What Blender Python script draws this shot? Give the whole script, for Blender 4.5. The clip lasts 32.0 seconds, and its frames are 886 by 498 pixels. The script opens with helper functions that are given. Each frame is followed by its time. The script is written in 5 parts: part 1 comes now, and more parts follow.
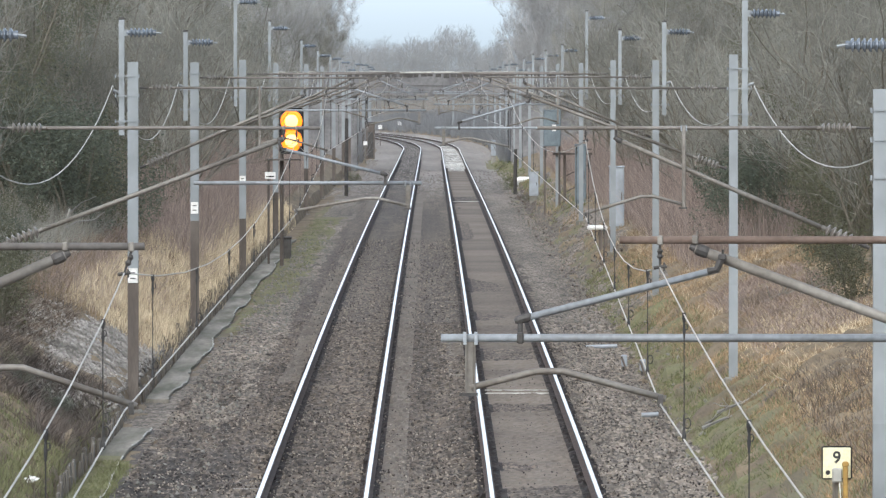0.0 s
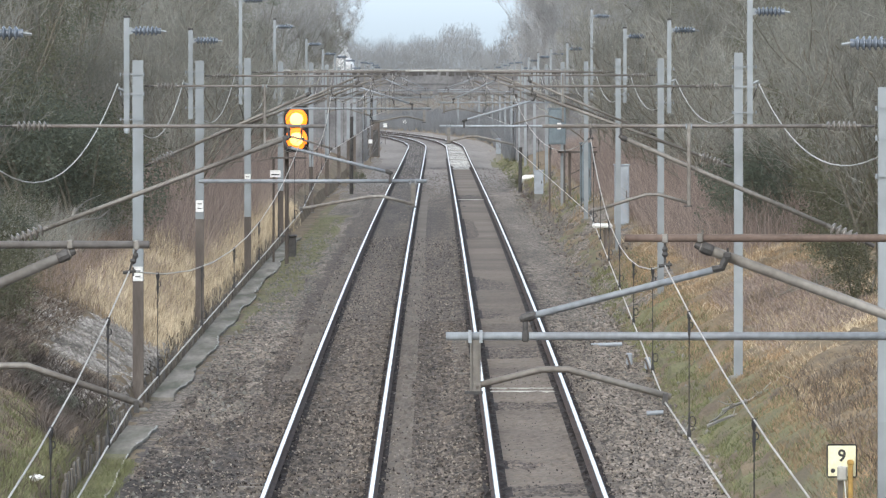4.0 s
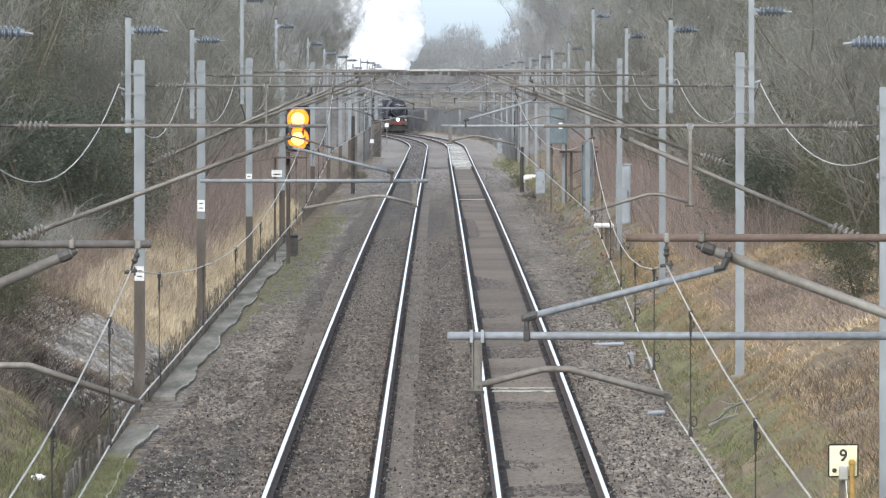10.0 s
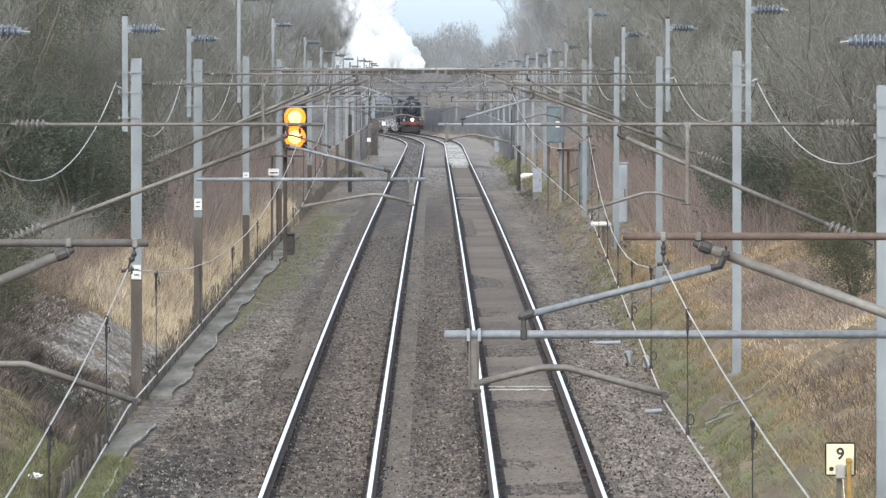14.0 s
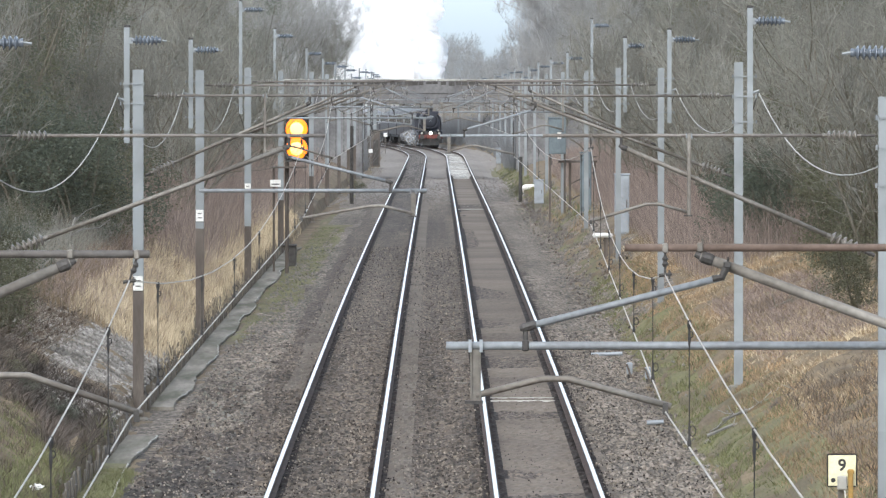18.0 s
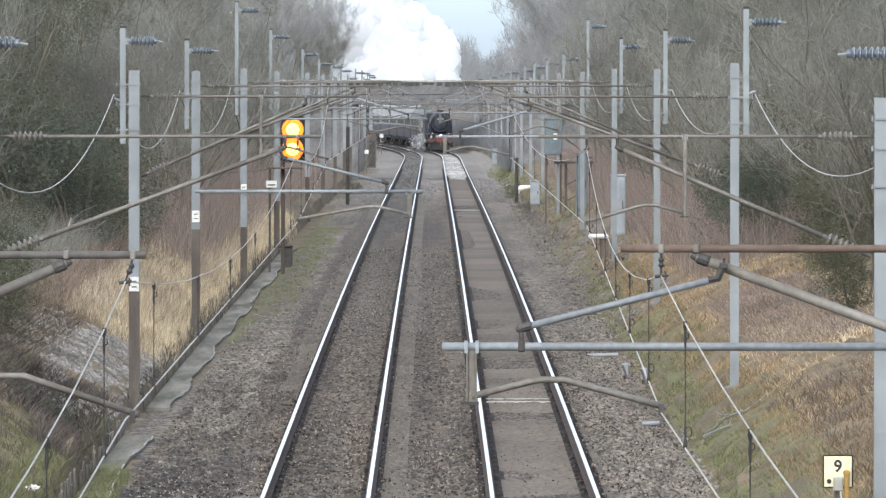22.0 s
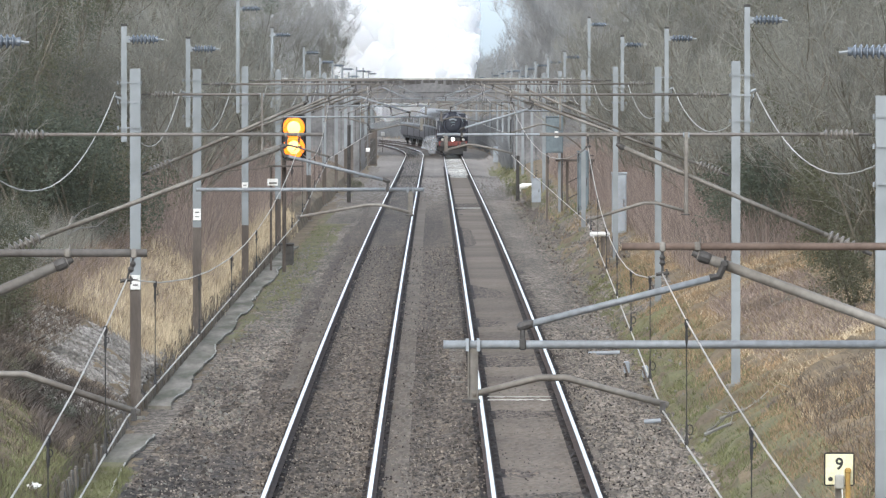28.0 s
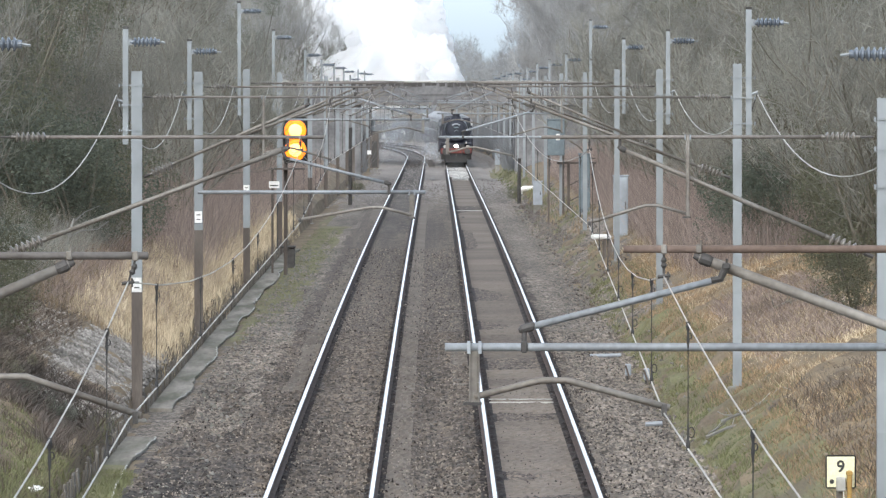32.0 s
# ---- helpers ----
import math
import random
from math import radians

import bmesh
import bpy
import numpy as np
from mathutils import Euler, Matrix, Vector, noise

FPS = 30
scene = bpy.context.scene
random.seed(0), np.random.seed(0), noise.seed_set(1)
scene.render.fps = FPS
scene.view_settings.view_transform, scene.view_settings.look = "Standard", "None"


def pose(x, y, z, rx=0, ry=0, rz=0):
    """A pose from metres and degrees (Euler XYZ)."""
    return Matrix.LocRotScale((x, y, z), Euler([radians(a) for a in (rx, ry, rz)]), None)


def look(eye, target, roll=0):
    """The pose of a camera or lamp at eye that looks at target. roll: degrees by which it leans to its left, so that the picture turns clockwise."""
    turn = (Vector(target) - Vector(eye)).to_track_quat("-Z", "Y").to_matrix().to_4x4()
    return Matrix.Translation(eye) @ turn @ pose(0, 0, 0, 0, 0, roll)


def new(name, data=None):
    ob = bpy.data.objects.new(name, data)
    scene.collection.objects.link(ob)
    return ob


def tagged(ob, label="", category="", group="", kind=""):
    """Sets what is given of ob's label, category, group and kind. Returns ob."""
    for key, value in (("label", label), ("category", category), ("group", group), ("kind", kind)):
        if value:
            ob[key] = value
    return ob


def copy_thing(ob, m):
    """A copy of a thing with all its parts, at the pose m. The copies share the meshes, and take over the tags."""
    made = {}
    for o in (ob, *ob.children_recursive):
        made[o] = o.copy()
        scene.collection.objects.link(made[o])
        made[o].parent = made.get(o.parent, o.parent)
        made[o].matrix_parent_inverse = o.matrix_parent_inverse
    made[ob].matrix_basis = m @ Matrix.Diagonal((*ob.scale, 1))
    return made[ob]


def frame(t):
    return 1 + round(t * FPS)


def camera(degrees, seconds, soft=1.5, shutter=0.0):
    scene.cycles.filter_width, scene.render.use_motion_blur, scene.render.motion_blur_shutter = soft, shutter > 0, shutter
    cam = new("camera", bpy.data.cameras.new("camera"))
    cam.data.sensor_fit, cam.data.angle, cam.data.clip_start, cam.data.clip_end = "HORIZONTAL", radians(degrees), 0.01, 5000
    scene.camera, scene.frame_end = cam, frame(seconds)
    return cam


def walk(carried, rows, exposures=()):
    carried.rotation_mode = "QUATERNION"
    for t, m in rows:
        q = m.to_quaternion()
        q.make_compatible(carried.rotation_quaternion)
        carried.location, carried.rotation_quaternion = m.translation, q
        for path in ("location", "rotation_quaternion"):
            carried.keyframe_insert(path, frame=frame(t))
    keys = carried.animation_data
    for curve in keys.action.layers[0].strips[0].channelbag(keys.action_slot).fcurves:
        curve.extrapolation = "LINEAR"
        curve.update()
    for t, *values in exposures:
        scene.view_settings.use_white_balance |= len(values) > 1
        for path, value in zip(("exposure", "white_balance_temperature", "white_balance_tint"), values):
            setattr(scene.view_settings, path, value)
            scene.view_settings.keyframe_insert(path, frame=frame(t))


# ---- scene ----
EXPOSURE, SKY, SUN = 0.78, 0.19, 1.85
# A railway in a wooded cutting seen through a long lens from a bridge: x right, y along the line, z = 0 at rail level.
EYE_Z = 6.0
LENS = 6.0
PIX = 784 / math.tan(math.radians(LENS / 2))
cam = camera(LENS, 32.0, soft=1.3)
# seconds, small sway of the hand-held view: right, down (in 1/PIX radians), roll in degrees
SHAKE = [
    (0.0, 0.0, 0.0, 0.000), (0.5, 2.1, -1.7, 0.008), (1.0, 3.8, -1.6, 0.023), (1.5, 4.6, -1.5, -0.001),
    (2.0, 5.8, -3.2, 0.010), (2.5, 3.1, -3.1, -0.002), (3.0, 6.1, -2.6, 0.004), (3.5, 9.2, -3.2, -0.008),
    (5.5, 7.2, -3.2, 0.013), (6.0, 6.1, -3.2, -0.008), (6.5, 9.0, -3.8, 0.006), (7.0, 6.1, -3.2, -0.008),
    (7.5, 3.1, -3.2, -0.008), (8.0, 0.7, -3.1, 0.023), (8.5, 3.2, -4.2, -0.034), (9.0, 8.4, -4.7, 0.024),
    (9.5, 20.1, -6.1, 0.049), (10.0, 11.5, -3.7, 0.004), (10.5, 14.5, -4.9, 0.006), (11.0, 10.2, -4.9, -0.049),
    (11.5, 6.1, -3.2, -0.008), (12.0, 12.3, -4.8, -0.007), (12.5, 12.3, -1.7, -0.008), (13.0, 6.3, 4.4, -0.001),
    (13.5, 3.6, -2.5, -0.032), (14.0, 6.1, -6.3, -0.007), (14.5, 5.5, 3.7, -0.002), (16.5, 4.6, 10.6, -0.006),
    (17.0, 7.5, 9.7, -0.038), (17.5, 6.1, 10.6, -0.006), (18.0, 9.2, 13.6, -0.007), (18.5, 8.7, 12.1, 0.016),
    (19.0, 7.7, 12.1, -0.009), (19.5, 6.1, 15.1, -0.006), (20.0, 6.1, 15.1, -0.006), (20.5, 6.1, 16.7, -0.008),
    (21.0, 4.6, 17.3, -0.010), (21.5, 10.1, 19.0, 0.001), (22.0, 2.1, 15.2, 0.020), (22.5, 10.8, 18.0, -0.029),
    (23.0, 9.2, 19.0, -0.004), (23.5, 4.6, 21.3, -0.008), (24.0, 3.4, 22.8, -0.007), (24.5, 7.0, 18.9, 0.022),
    (25.0, 9.3, 14.9, -0.029), (25.5, 3.2, 13.4, -0.030), (27.5, 3.1, 14.5, -0.018), (28.0, 4.3, 11.6, -0.010),
    (28.5, 9.1, 14.8, -0.027), (29.0, 6.1, 13.6, -0.007), (29.5, 3.2, 12.4, -0.055), (30.0, 4.7, 18.4, -0.043),
    (30.5, 7.7, 13.6, -0.008), (31.0, 4.6, 15.1, -0.006), (31.5, 7.7, 17.1, -0.070), (32.0, 6.9, 16.2, -0.013),
]

walk(cam, [(t, pose(0, 0, EYE_Z, 90 + math.degrees((b - 319) / PIX), 0, math.degrees((a - 20) / PIX)) @ pose(0, 0, 0, 0, 0, r))
           for t, a, b, r in SHAKE], exposures=[(0.0, EXPOSURE), (4.0, EXPOSURE), (8.0, EXPOSURE + 0.04), (25.0, EXPOSURE + 0.04), (32.0, EXPOSURE + 0.03)])

# ---- light: high overcast, a veiled sun behind and to the left of the camera
world = bpy.data.worlds.new("sky")
scene.world = world
world.use_nodes = True
wn = world.node_tree
wn.nodes.clear()
sky = wn.nodes.new("ShaderNodeTexSky")
sky.sky_type, sky.sun_disc = "NISHITA", False
sky.sun_elevation, sky.sun_rotation = radians(38), radians(200)
sky.air_density, sky.dust_density, sky.ozone_density = 1.0, 1.5, 1.5
bg = wn.nodes.new("ShaderNodeBackground")
bg.inputs["Strength"].default_value = SKY
hsv = wn.nodes.new("ShaderNodeHueSaturation")
hsv.inputs["Saturation"].default_value = 0.2
wo = wn.nodes.new("ShaderNodeOutputWorld")
wn.links.new(sky.outputs[0], hsv.inputs["Color"])
veil = wn.nodes.new("ShaderNodeMix")
veil.data_type, veil.blend_type = "RGBA", "MULTIPLY"
veil.inputs["Factor"].default_value = 1.0
veil.inputs[7].default_value = (0.845, 1.0, 1.18, 1)
wn.links.new(hsv.outputs[0], veil.inputs[6])
wn.links.new(veil.outputs[2], bg.inputs["Color"])
wn.links.new(bg.outputs[0], wo.inputs["Surface"])
sun = new("sun", bpy.data.lights.new("sun", "SUN"))
sun.data.energy, sun.data.angle, sun.data.color = SUN, radians(70), (1.0, 0.85, 0.655)
sun.matrix_world = look((-14, -38, 32), (0, 0, 0))

# ---- materials
def material(name, colour, rough=0.8, metal=0.0, second=None, scale=4.0, stretch=(1, 1, 1), bump=0.0, grain=None, jitter=0.0, spec=0.4,
             island=0.0, glow=0.0, stones=0.0):
    """A surface with two scales of variation: broad stains towards a second colour and a fine grain with relief."""
    m = bpy.data.materials.new(name)
    m.use_nodes = True
    n, l = m.node_tree.nodes, m.node_tree.links
    b = n["Principled BSDF"]
    b.inputs["Roughness"].default_value, b.inputs["Metallic"].default_value = rough, metal
    b.inputs["Specular IOR Level"].default_value = spec
    tc, mp = n.new("ShaderNodeTexCoord"), n.new("ShaderNodeMapping")
    mp.inputs["Scale"].default_value = stretch
    l.new(tc.outputs["Object"], mp.inputs["Vector"])
    broad, fine = n.new("ShaderNodeTexNoise"), n.new("ShaderNodeTexNoise")
    broad.inputs["Scale"].default_value, broad.inputs["Detail"].default_value = scale, 5
    fine.inputs["Scale"].default_value, fine.inputs["Detail"].default_value = grain or scale * 9, 3
    l.new(mp.outputs[0], broad.inputs["Vector"])
    l.new(mp.outputs[0], fine.inputs["Vector"])
    second = second or tuple(c * 0.65 for c in colour)
    ramp = n.new("ShaderNodeValToRGB")
    ramp.color_ramp.elements[0].position, ramp.color_ramp.elements[1].position = 0.36, 0.64
    ramp.color_ramp.elements[0].color, ramp.color_ramp.elements[1].color = (*second, 1), (*colour, 1)
    l.new(broad.outputs["Fac"], ramp.inputs["Fac"])
    val = n.new("ShaderNodeMath")
    val.operation = "MULTIPLY_ADD"
    val.inputs[1].default_value, val.inputs[2].default_value = 0.8, 0.6
    l.new(fine.outputs["Fac"], val.inputs[0])
    out = val.outputs[0]
    for wanted, source in ((jitter, "obj"), (island, "isl")):
        if wanted:
            info = n.new("ShaderNodeObjectInfo" if source == "obj" else "ShaderNodeNewGeometry")
            mul = n.new("ShaderNodeMath")
            mul.operation = "MULTIPLY_ADD"
            mul.inputs[1].default_value, mul.inputs[2].default_value = wanted, 1 - wanted / 2
            l.new(info.outputs["Random" if source == "obj" else "Random Per Island"], mul.inputs[0])
            both = n.new("ShaderNodeMath")
            both.operation = "MULTIPLY"
            l.new(out, both.inputs[0])
            l.new(mul.outputs[0], both.inputs[1])
            out = both.outputs[0]
    if stones:
        vo = n.new("ShaderNodeTexVoronoi")
        vo.inputs["Scale"].default_value = stones
        mq = n.new("ShaderNodeMapping")
        mq.inputs["Scale"].default_value = (1, 0.28, 1)
        l.new(tc.outputs["Object"], mq.inputs["Vector"])
        l.new(mq.outputs[0], vo.inputs["Vector"])
        sep = n.new("ShaderNodeSeparateColor")
        l.new(vo.outputs["Color"], sep.inputs[0])
        mul = n.new("ShaderNodeMath")
        mul.operation = "MULTIPLY_ADD"
        mul.inputs[1].default_value, mul.inputs[2].default_value = 1.4, 0.28
        l.new(sep.outputs[0], mul.inputs[0])
        both = n.new("ShaderNodeMath")
        both.operation = "MULTIPLY"
        l.new(out, both.inputs[0])
        l.new(mul.outputs[0], both.inputs[1])
        blotch, span, last = n.new("ShaderNodeTexNoise"), n.new("ShaderNodeMapRange"), n.new("ShaderNodeMath")
        blotch.inputs["Scale"].default_value, blotch.inputs["Detail"].default_value = 1.5, 5
        l.new(tc.outputs["Object"], blotch.inputs["Vector"])
        span.inputs["From Min"].default_value, span.inputs["From Max"].default_value = 0.3, 0.7
        span.inputs["To Min"].default_value, span.inputs["To Max"].default_value = 0.6, 1.3
        l.new(blotch.outputs["Fac"], span.inputs["Value"])
        last.operation = "MULTIPLY"
        l.new(both.outputs[0], last.inputs[0])
        l.new(span.outputs[0], last.inputs[1])
        out = last.outputs[0]
    hs = n.new("ShaderNodeHueSaturation")
    l.new(ramp.outputs[0], hs.inputs["Color"])
    l.new(out, hs.inputs["Value"])
    l.new(hs.outputs[0], b.inputs["Base Color"])
    if bump:
        bp = n.new("ShaderNodeBump")
        bp.inputs["Strength"].default_value, bp.inputs["Distance"].default_value = bump, 0.02
        l.new(fine.outputs["Fac"], bp.inputs["Height"])
        l.new(bp.outputs[0], b.inputs["Normal"])
    if glow:
        b.inputs["Emission Color"].default_value, b.inputs["Emission Strength"].default_value = (*colour, 1), glow
    return m


M = dict(
    ballast=material("ballast", (0.122, 0.098, 0.077), 0.95, second=(0.070, 0.056, 0.044), scale=0.9, stretch=(1, 0.018, 1), grain=14, stones=20.0),
    hazed_ballast=material("haze_lightened_ballast", (0.23, 0.205, 0.183), 0.95, second=(0.16, 0.14, 0.124), scale=0.2, stretch=(1, 0.1, 1), grain=4),
    pale_ballast=material("pale_dusty_ballast", (0.46, 0.44, 0.40), 0.95, second=(0.30, 0.28, 0.25), scale=0.3, stretch=(1, 0.25, 1), grain=14, stones=8.0),
    rust_shade_ballast=material("rust_and_shade_ballast", (0.030, 0.022, 0.019), 0.95, second=(0.022, 0.017, 0.015), scale=0.4, stretch=(1, 0.5, 1), grain=14, stones=20.0),
    dusty_bed=material("brown_dusty_track_bed", (0.166, 0.136, 0.109), 0.95, second=(0.102, 0.082, 0.065), scale=0.35, stretch=(0.4, 0.4, 1), grain=9),
    dust=material("grey_brown_dust", (0.145, 0.121, 0.1), 0.95, second=(0.108, 0.09, 0.073), scale=0.5, stretch=(1, 0.4, 1), grain=6),
    dark_ballast=material("darker_ballast", (0.092, 0.076, 0.063), 0.95, second=(0.045, 0.037, 0.031), scale=0.9, stretch=(1, 0.05, 1), grain=14, stones=20.0),
    cess=material("grey_gritty_cess", (0.184, 0.155, 0.127), 0.95, second=(0.108, 0.09, 0.072), scale=0.7, stretch=(1, 0.05, 1), grain=14, stones=20.0),
    dark_scrub=material("dull_brown_stems", (0.135, 0.105, 0.08), 0.85, second=(0.065, 0.053, 0.042), scale=0.4, island=0.8),
    soil=material("soil", (0.185, 0.14, 0.088), 0.95, second=(0.10, 0.075, 0.048), scale=1.6, stretch=(1, 0.18, 1), grain=20, bump=0.6),
    hollow_ground=material("dark_hollow_ground", (0.062, 0.05, 0.042), 0.9, second=(0.035, 0.029, 0.025), scale=1.5, stretch=(1, 0.2, 1), grain=9, bump=0.5),
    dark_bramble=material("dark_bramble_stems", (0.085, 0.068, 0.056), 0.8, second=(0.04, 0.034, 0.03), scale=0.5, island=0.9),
    mossy=material("mossy_soil", (0.142, 0.138, 0.066), 0.95, second=(0.105, 0.085, 0.05), scale=2.0, stretch=(1, 0.16, 1), grain=22, bump=0.6),
    rail_top=material("worn_rail_steel", (0.95, 0.88, 0.80), 0.35, 1.0, second=(0.86, 0.79, 0.71), scale=0.6),
    rail_side=material("rusty_rail_side", (0.085, 0.058, 0.047), 0.85, 0.0, second=(0.055, 0.039, 0.033), scale=1.5, bump=0.3),
    sleeper=material("dusty_concrete_sleeper", (0.165, 0.147, 0.13), 0.9, second=(0.11, 0.097, 0.084), scale=0.35, grain=5, island=0.35),
    timber=material("weathered_timber", (0.17, 0.152, 0.13), 0.9, second=(0.09, 0.08, 0.068), scale=1.2, stretch=(3, 3, 0.6), bump=0.4, jitter=0.5),
    concrete=material("stained_concrete", (0.215, 0.205, 0.185), 0.9, second=(0.13, 0.125, 0.105), scale=0.5, grain=9, bump=0.3, jitter=0.25),
    steel=material("galvanised_steel", (0.23, 0.248, 0.257), 0.55, 0.25, second=(0.20, 0.216, 0.224), scale=0.8, stretch=(1, 1, 0.6), grain=2.5, jitter=0.15),
    brownsteel=material("bitumen_coated_steel", (0.118, 0.1, 0.086), 0.8, 0.0, second=(0.073, 0.06, 0.051), scale=1.5, stretch=(3, 3, 0.5), jitter=0.2),
    tube=material("galvanised_tube", (0.25, 0.27, 0.285), 0.55, 0.15, second=(0.17, 0.18, 0.19), scale=1.4, grain=25, bump=0.1, jitter=0.25),
    rust=material("rusted_tube", (0.165, 0.12, 0.098), 0.8, 0.1, second=(0.1, 0.07, 0.055), scale=1.6, grain=25, bump=0.2, jitter=0.3),
    dull_rust=material("dull_brown_tube", (0.182, 0.166, 0.152), 0.8, 0.1, second=(0.122, 0.108, 0.097), scale=1.6, grain=25, bump=0.2, jitter=0.3),
    oldtube=material("weathered_bronze_tube", (0.215, 0.20, 0.178), 0.65, 0.3, second=(0.13, 0.115, 0.10), scale=1.6, grain=25, bump=0.15, jitter=0.25),
    fitting=material("dark_cast_fitting", (0.085, 0.08, 0.076), 0.7, 0.4, scale=6, jitter=0.3),
    porcelain=material("grey_glazed_porcelain", (0.15, 0.172, 0.2), 0.16, 0.0, second=(0.09, 0.105, 0.125), scale=3, jitter=0.2),
    beige=material("beige_glazed_porcelain", (0.165, 0.15, 0.132), 0.3, 0.0, second=(0.095, 0.086, 0.075), scale=3, jitter=0.2),
    wire=material("copper_alloy_wire", (0.43, 0.395, 0.345), 0.55, 0.1, second=(0.30, 0.275, 0.24), scale=0.5),
    earthwire=material("aluminium_earth_cable", (0.47, 0.455, 0.42), 0.6, 0.1, second=(0.36, 0.35, 0.33), scale=0.5),
    white=material("white_enamel", (0.72, 0.72, 0.70), 0.5, second=(0.6, 0.59, 0.56), scale=3, jitter=0.1),
    ochre=material("ochre_cable_guard", (0.34, 0.21, 0.055), 0.7, second=(0.22, 0.13, 0.04), scale=6),
    hazy_scrub=material("far_hazed_scrub", (0.215, 0.215, 0.215), 0.9, second=(0.16, 0.162, 0.164), scale=0.1, grain=0.8, island=0.15),
    pale_stone=material("pale_ballast_stone", (0.25, 0.215, 0.175), 0.9, second=(0.15, 0.128, 0.105), scale=2.0, island=0.9),
    feather=material("dark_grey_feathers", (0.05, 0.048, 0.047), 0.7, second=(0.03, 0.03, 0.032), scale=12),
    cream=material("cream_enamel", (0.72, 0.68, 0.46), 0.5, second=(0.62, 0.57, 0.37), scale=5),
    black=material("black_paint", (0.018, 0.018, 0.02), 0.6, second=(0.03, 0.028, 0.026), scale=3),
    greybox=material("grey_painted_steel", (0.26, 0.285, 0.31), 0.5, second=(0.225, 0.245, 0.265), scale=0.8, grain=3, jitter=0.2),
    bluebox=material("blue_grey_painted_steel", (0.125, 0.155, 0.17), 0.5, second=(0.095, 0.12, 0.132), scale=2),
    brick=material("sooty_bridge_brick", (0.20, 0.197, 0.197), 0.9, second=(0.115, 0.113, 0.115), scale=0.6, grain=5, bump=0.3, jitter=0.2),
    rubble=material("pale_rubble_stone", (0.29, 0.27, 0.248), 0.9, second=(0.14, 0.128, 0.114), scale=1.0, grain=8, island=0.8),
    coping=material("pale_coping_stone", (0.42, 0.41, 0.38), 0.9, second=(0.25, 0.24, 0.21), scale=1.0, grain=8, jitter=0.3),
    bark=material("grey_brown_bark", (0.165, 0.146, 0.118), 0.9, second=(0.105, 0.098, 0.074), scale=2.0, stretch=(3, 3, 0.5), bump=0.4, jitter=0.35),
    twig=material("bare_winter_twigs", (0.30, 0.288, 0.25), 0.85, second=(0.185, 0.179, 0.15), scale=0.35, grain=3, jitter=0.5, island=0.4),
    ivy=material("dark_ivy_leaves", (0.135, 0.148, 0.112), 0.7, second=(0.095, 0.108, 0.082), scale=1.0, grain=6, jitter=0.3, island=0.35),
    moss_leaf=material("olive_leaves", (0.145, 0.143, 0.09), 0.7, second=(0.105, 0.107, 0.07), scale=1.0, grain=6, jitter=0.3, island=0.5),
    bramble=material("reddish_brown_stems", (0.34, 0.267, 0.228), 0.85, second=(0.215, 0.172, 0.15), scale=0.5, island=0.8),
    straw=material("pale_dead_grass", (0.54, 0.445, 0.31), 0.85, second=(0.38, 0.31, 0.21), scale=0.45, island=0.7),
    tan=material("tan_dead_grass", (0.31, 0.208, 0.118), 0.85, second=(0.175, 0.125, 0.078), scale=0.3, island=0.8),
    grit=material("gritty_concrete_path", (0.235, 0.215, 0.185), 0.95, second=(0.09, 0.086, 0.062), scale=2.2, stretch=(1, 0.09, 1), grain=13, bump=0.5),
    pale_twig=material("pale_and_hazed_twigs", (0.43, 0.42, 0.405), 0.85, second=(0.31, 0.303, 0.29), scale=0.35, grain=3, jitter=0.4, island=0.5),
    hazy_twig=material("far_hazed_twigs", (0.31, 0.307, 0.298), 0.9, second=(0.25, 0.248, 0.242), scale=0.15, grain=1.0, island=0.2),
    straw2=material("brown_dead_grass", (0.26, 0.195, 0.125), 0.85, second=(0.155, 0.118, 0.078), scale=0.45, island=0.7),
    greengrass=material("olive_winter_grass", (0.14, 0.142, 0.07), 0.85, second=(0.095, 0.102, 0.048), scale=0.5, island=0.7),
    loco=material("black_locomotive_enamel", (0.019, 0.021, 0.034), 0.42, second=(0.03, 0.032, 0.044), scale=1.5),
    smokebox=material("matt_smokebox_black", (0.030, 0.033, 0.044), 0.75, second=(0.02, 0.022, 0.03), scale=1.5),
    red=material("red_buffer_beam", (0.15, 0.034, 0.026), 0.45, second=(0.10, 0.024, 0.02), scale=2),
    coach_low=material("dark_maroon_coach_paint", (0.045, 0.03, 0.036), 0.4, second=(0.03, 0.022, 0.026), scale=0.8),
    coach_up=material("grey_coach_paint", (0.46, 0.46, 0.465), 0.45, second=(0.38, 0.38, 0.385), scale=0.8),
    coach_roof=material("grey_coach_roof", (0.36, 0.36, 0.37), 0.7, scale=0.8),
    glass=material("dark_window_glass", (0.04, 0.045, 0.05), 0.12, spec=0.6),
    steam=material("white_steam", (0.97, 0.97, 0.97), 1.0, second=(0.97, 0.97, 0.97), scale=0.2, spec=0.0),
    thin_steam=material("thin_grey_steam", (0.93, 0.95, 0.98), 1.0, second=(0.91, 0.93, 0.97), scale=0.6, spec=0.0),
    haze_steam=material("faint_steam_haze", (0.93, 0.95, 0.98), 1.0, second=(0.91, 0.93, 0.97), scale=0.6, spec=0.0),
    amber=material("lit_amber_lens", (1.0, 0.20, 0.008), 0.3, glow=1.05),
    amber_core=material("lit_amber_lens_centre", (1.0, 0.60, 0.13), 0.3, glow=2.1),
    lamp=material("lit_white_headlamp", (1.0, 0.93, 0.82), 0.3, glow=30.0),
)

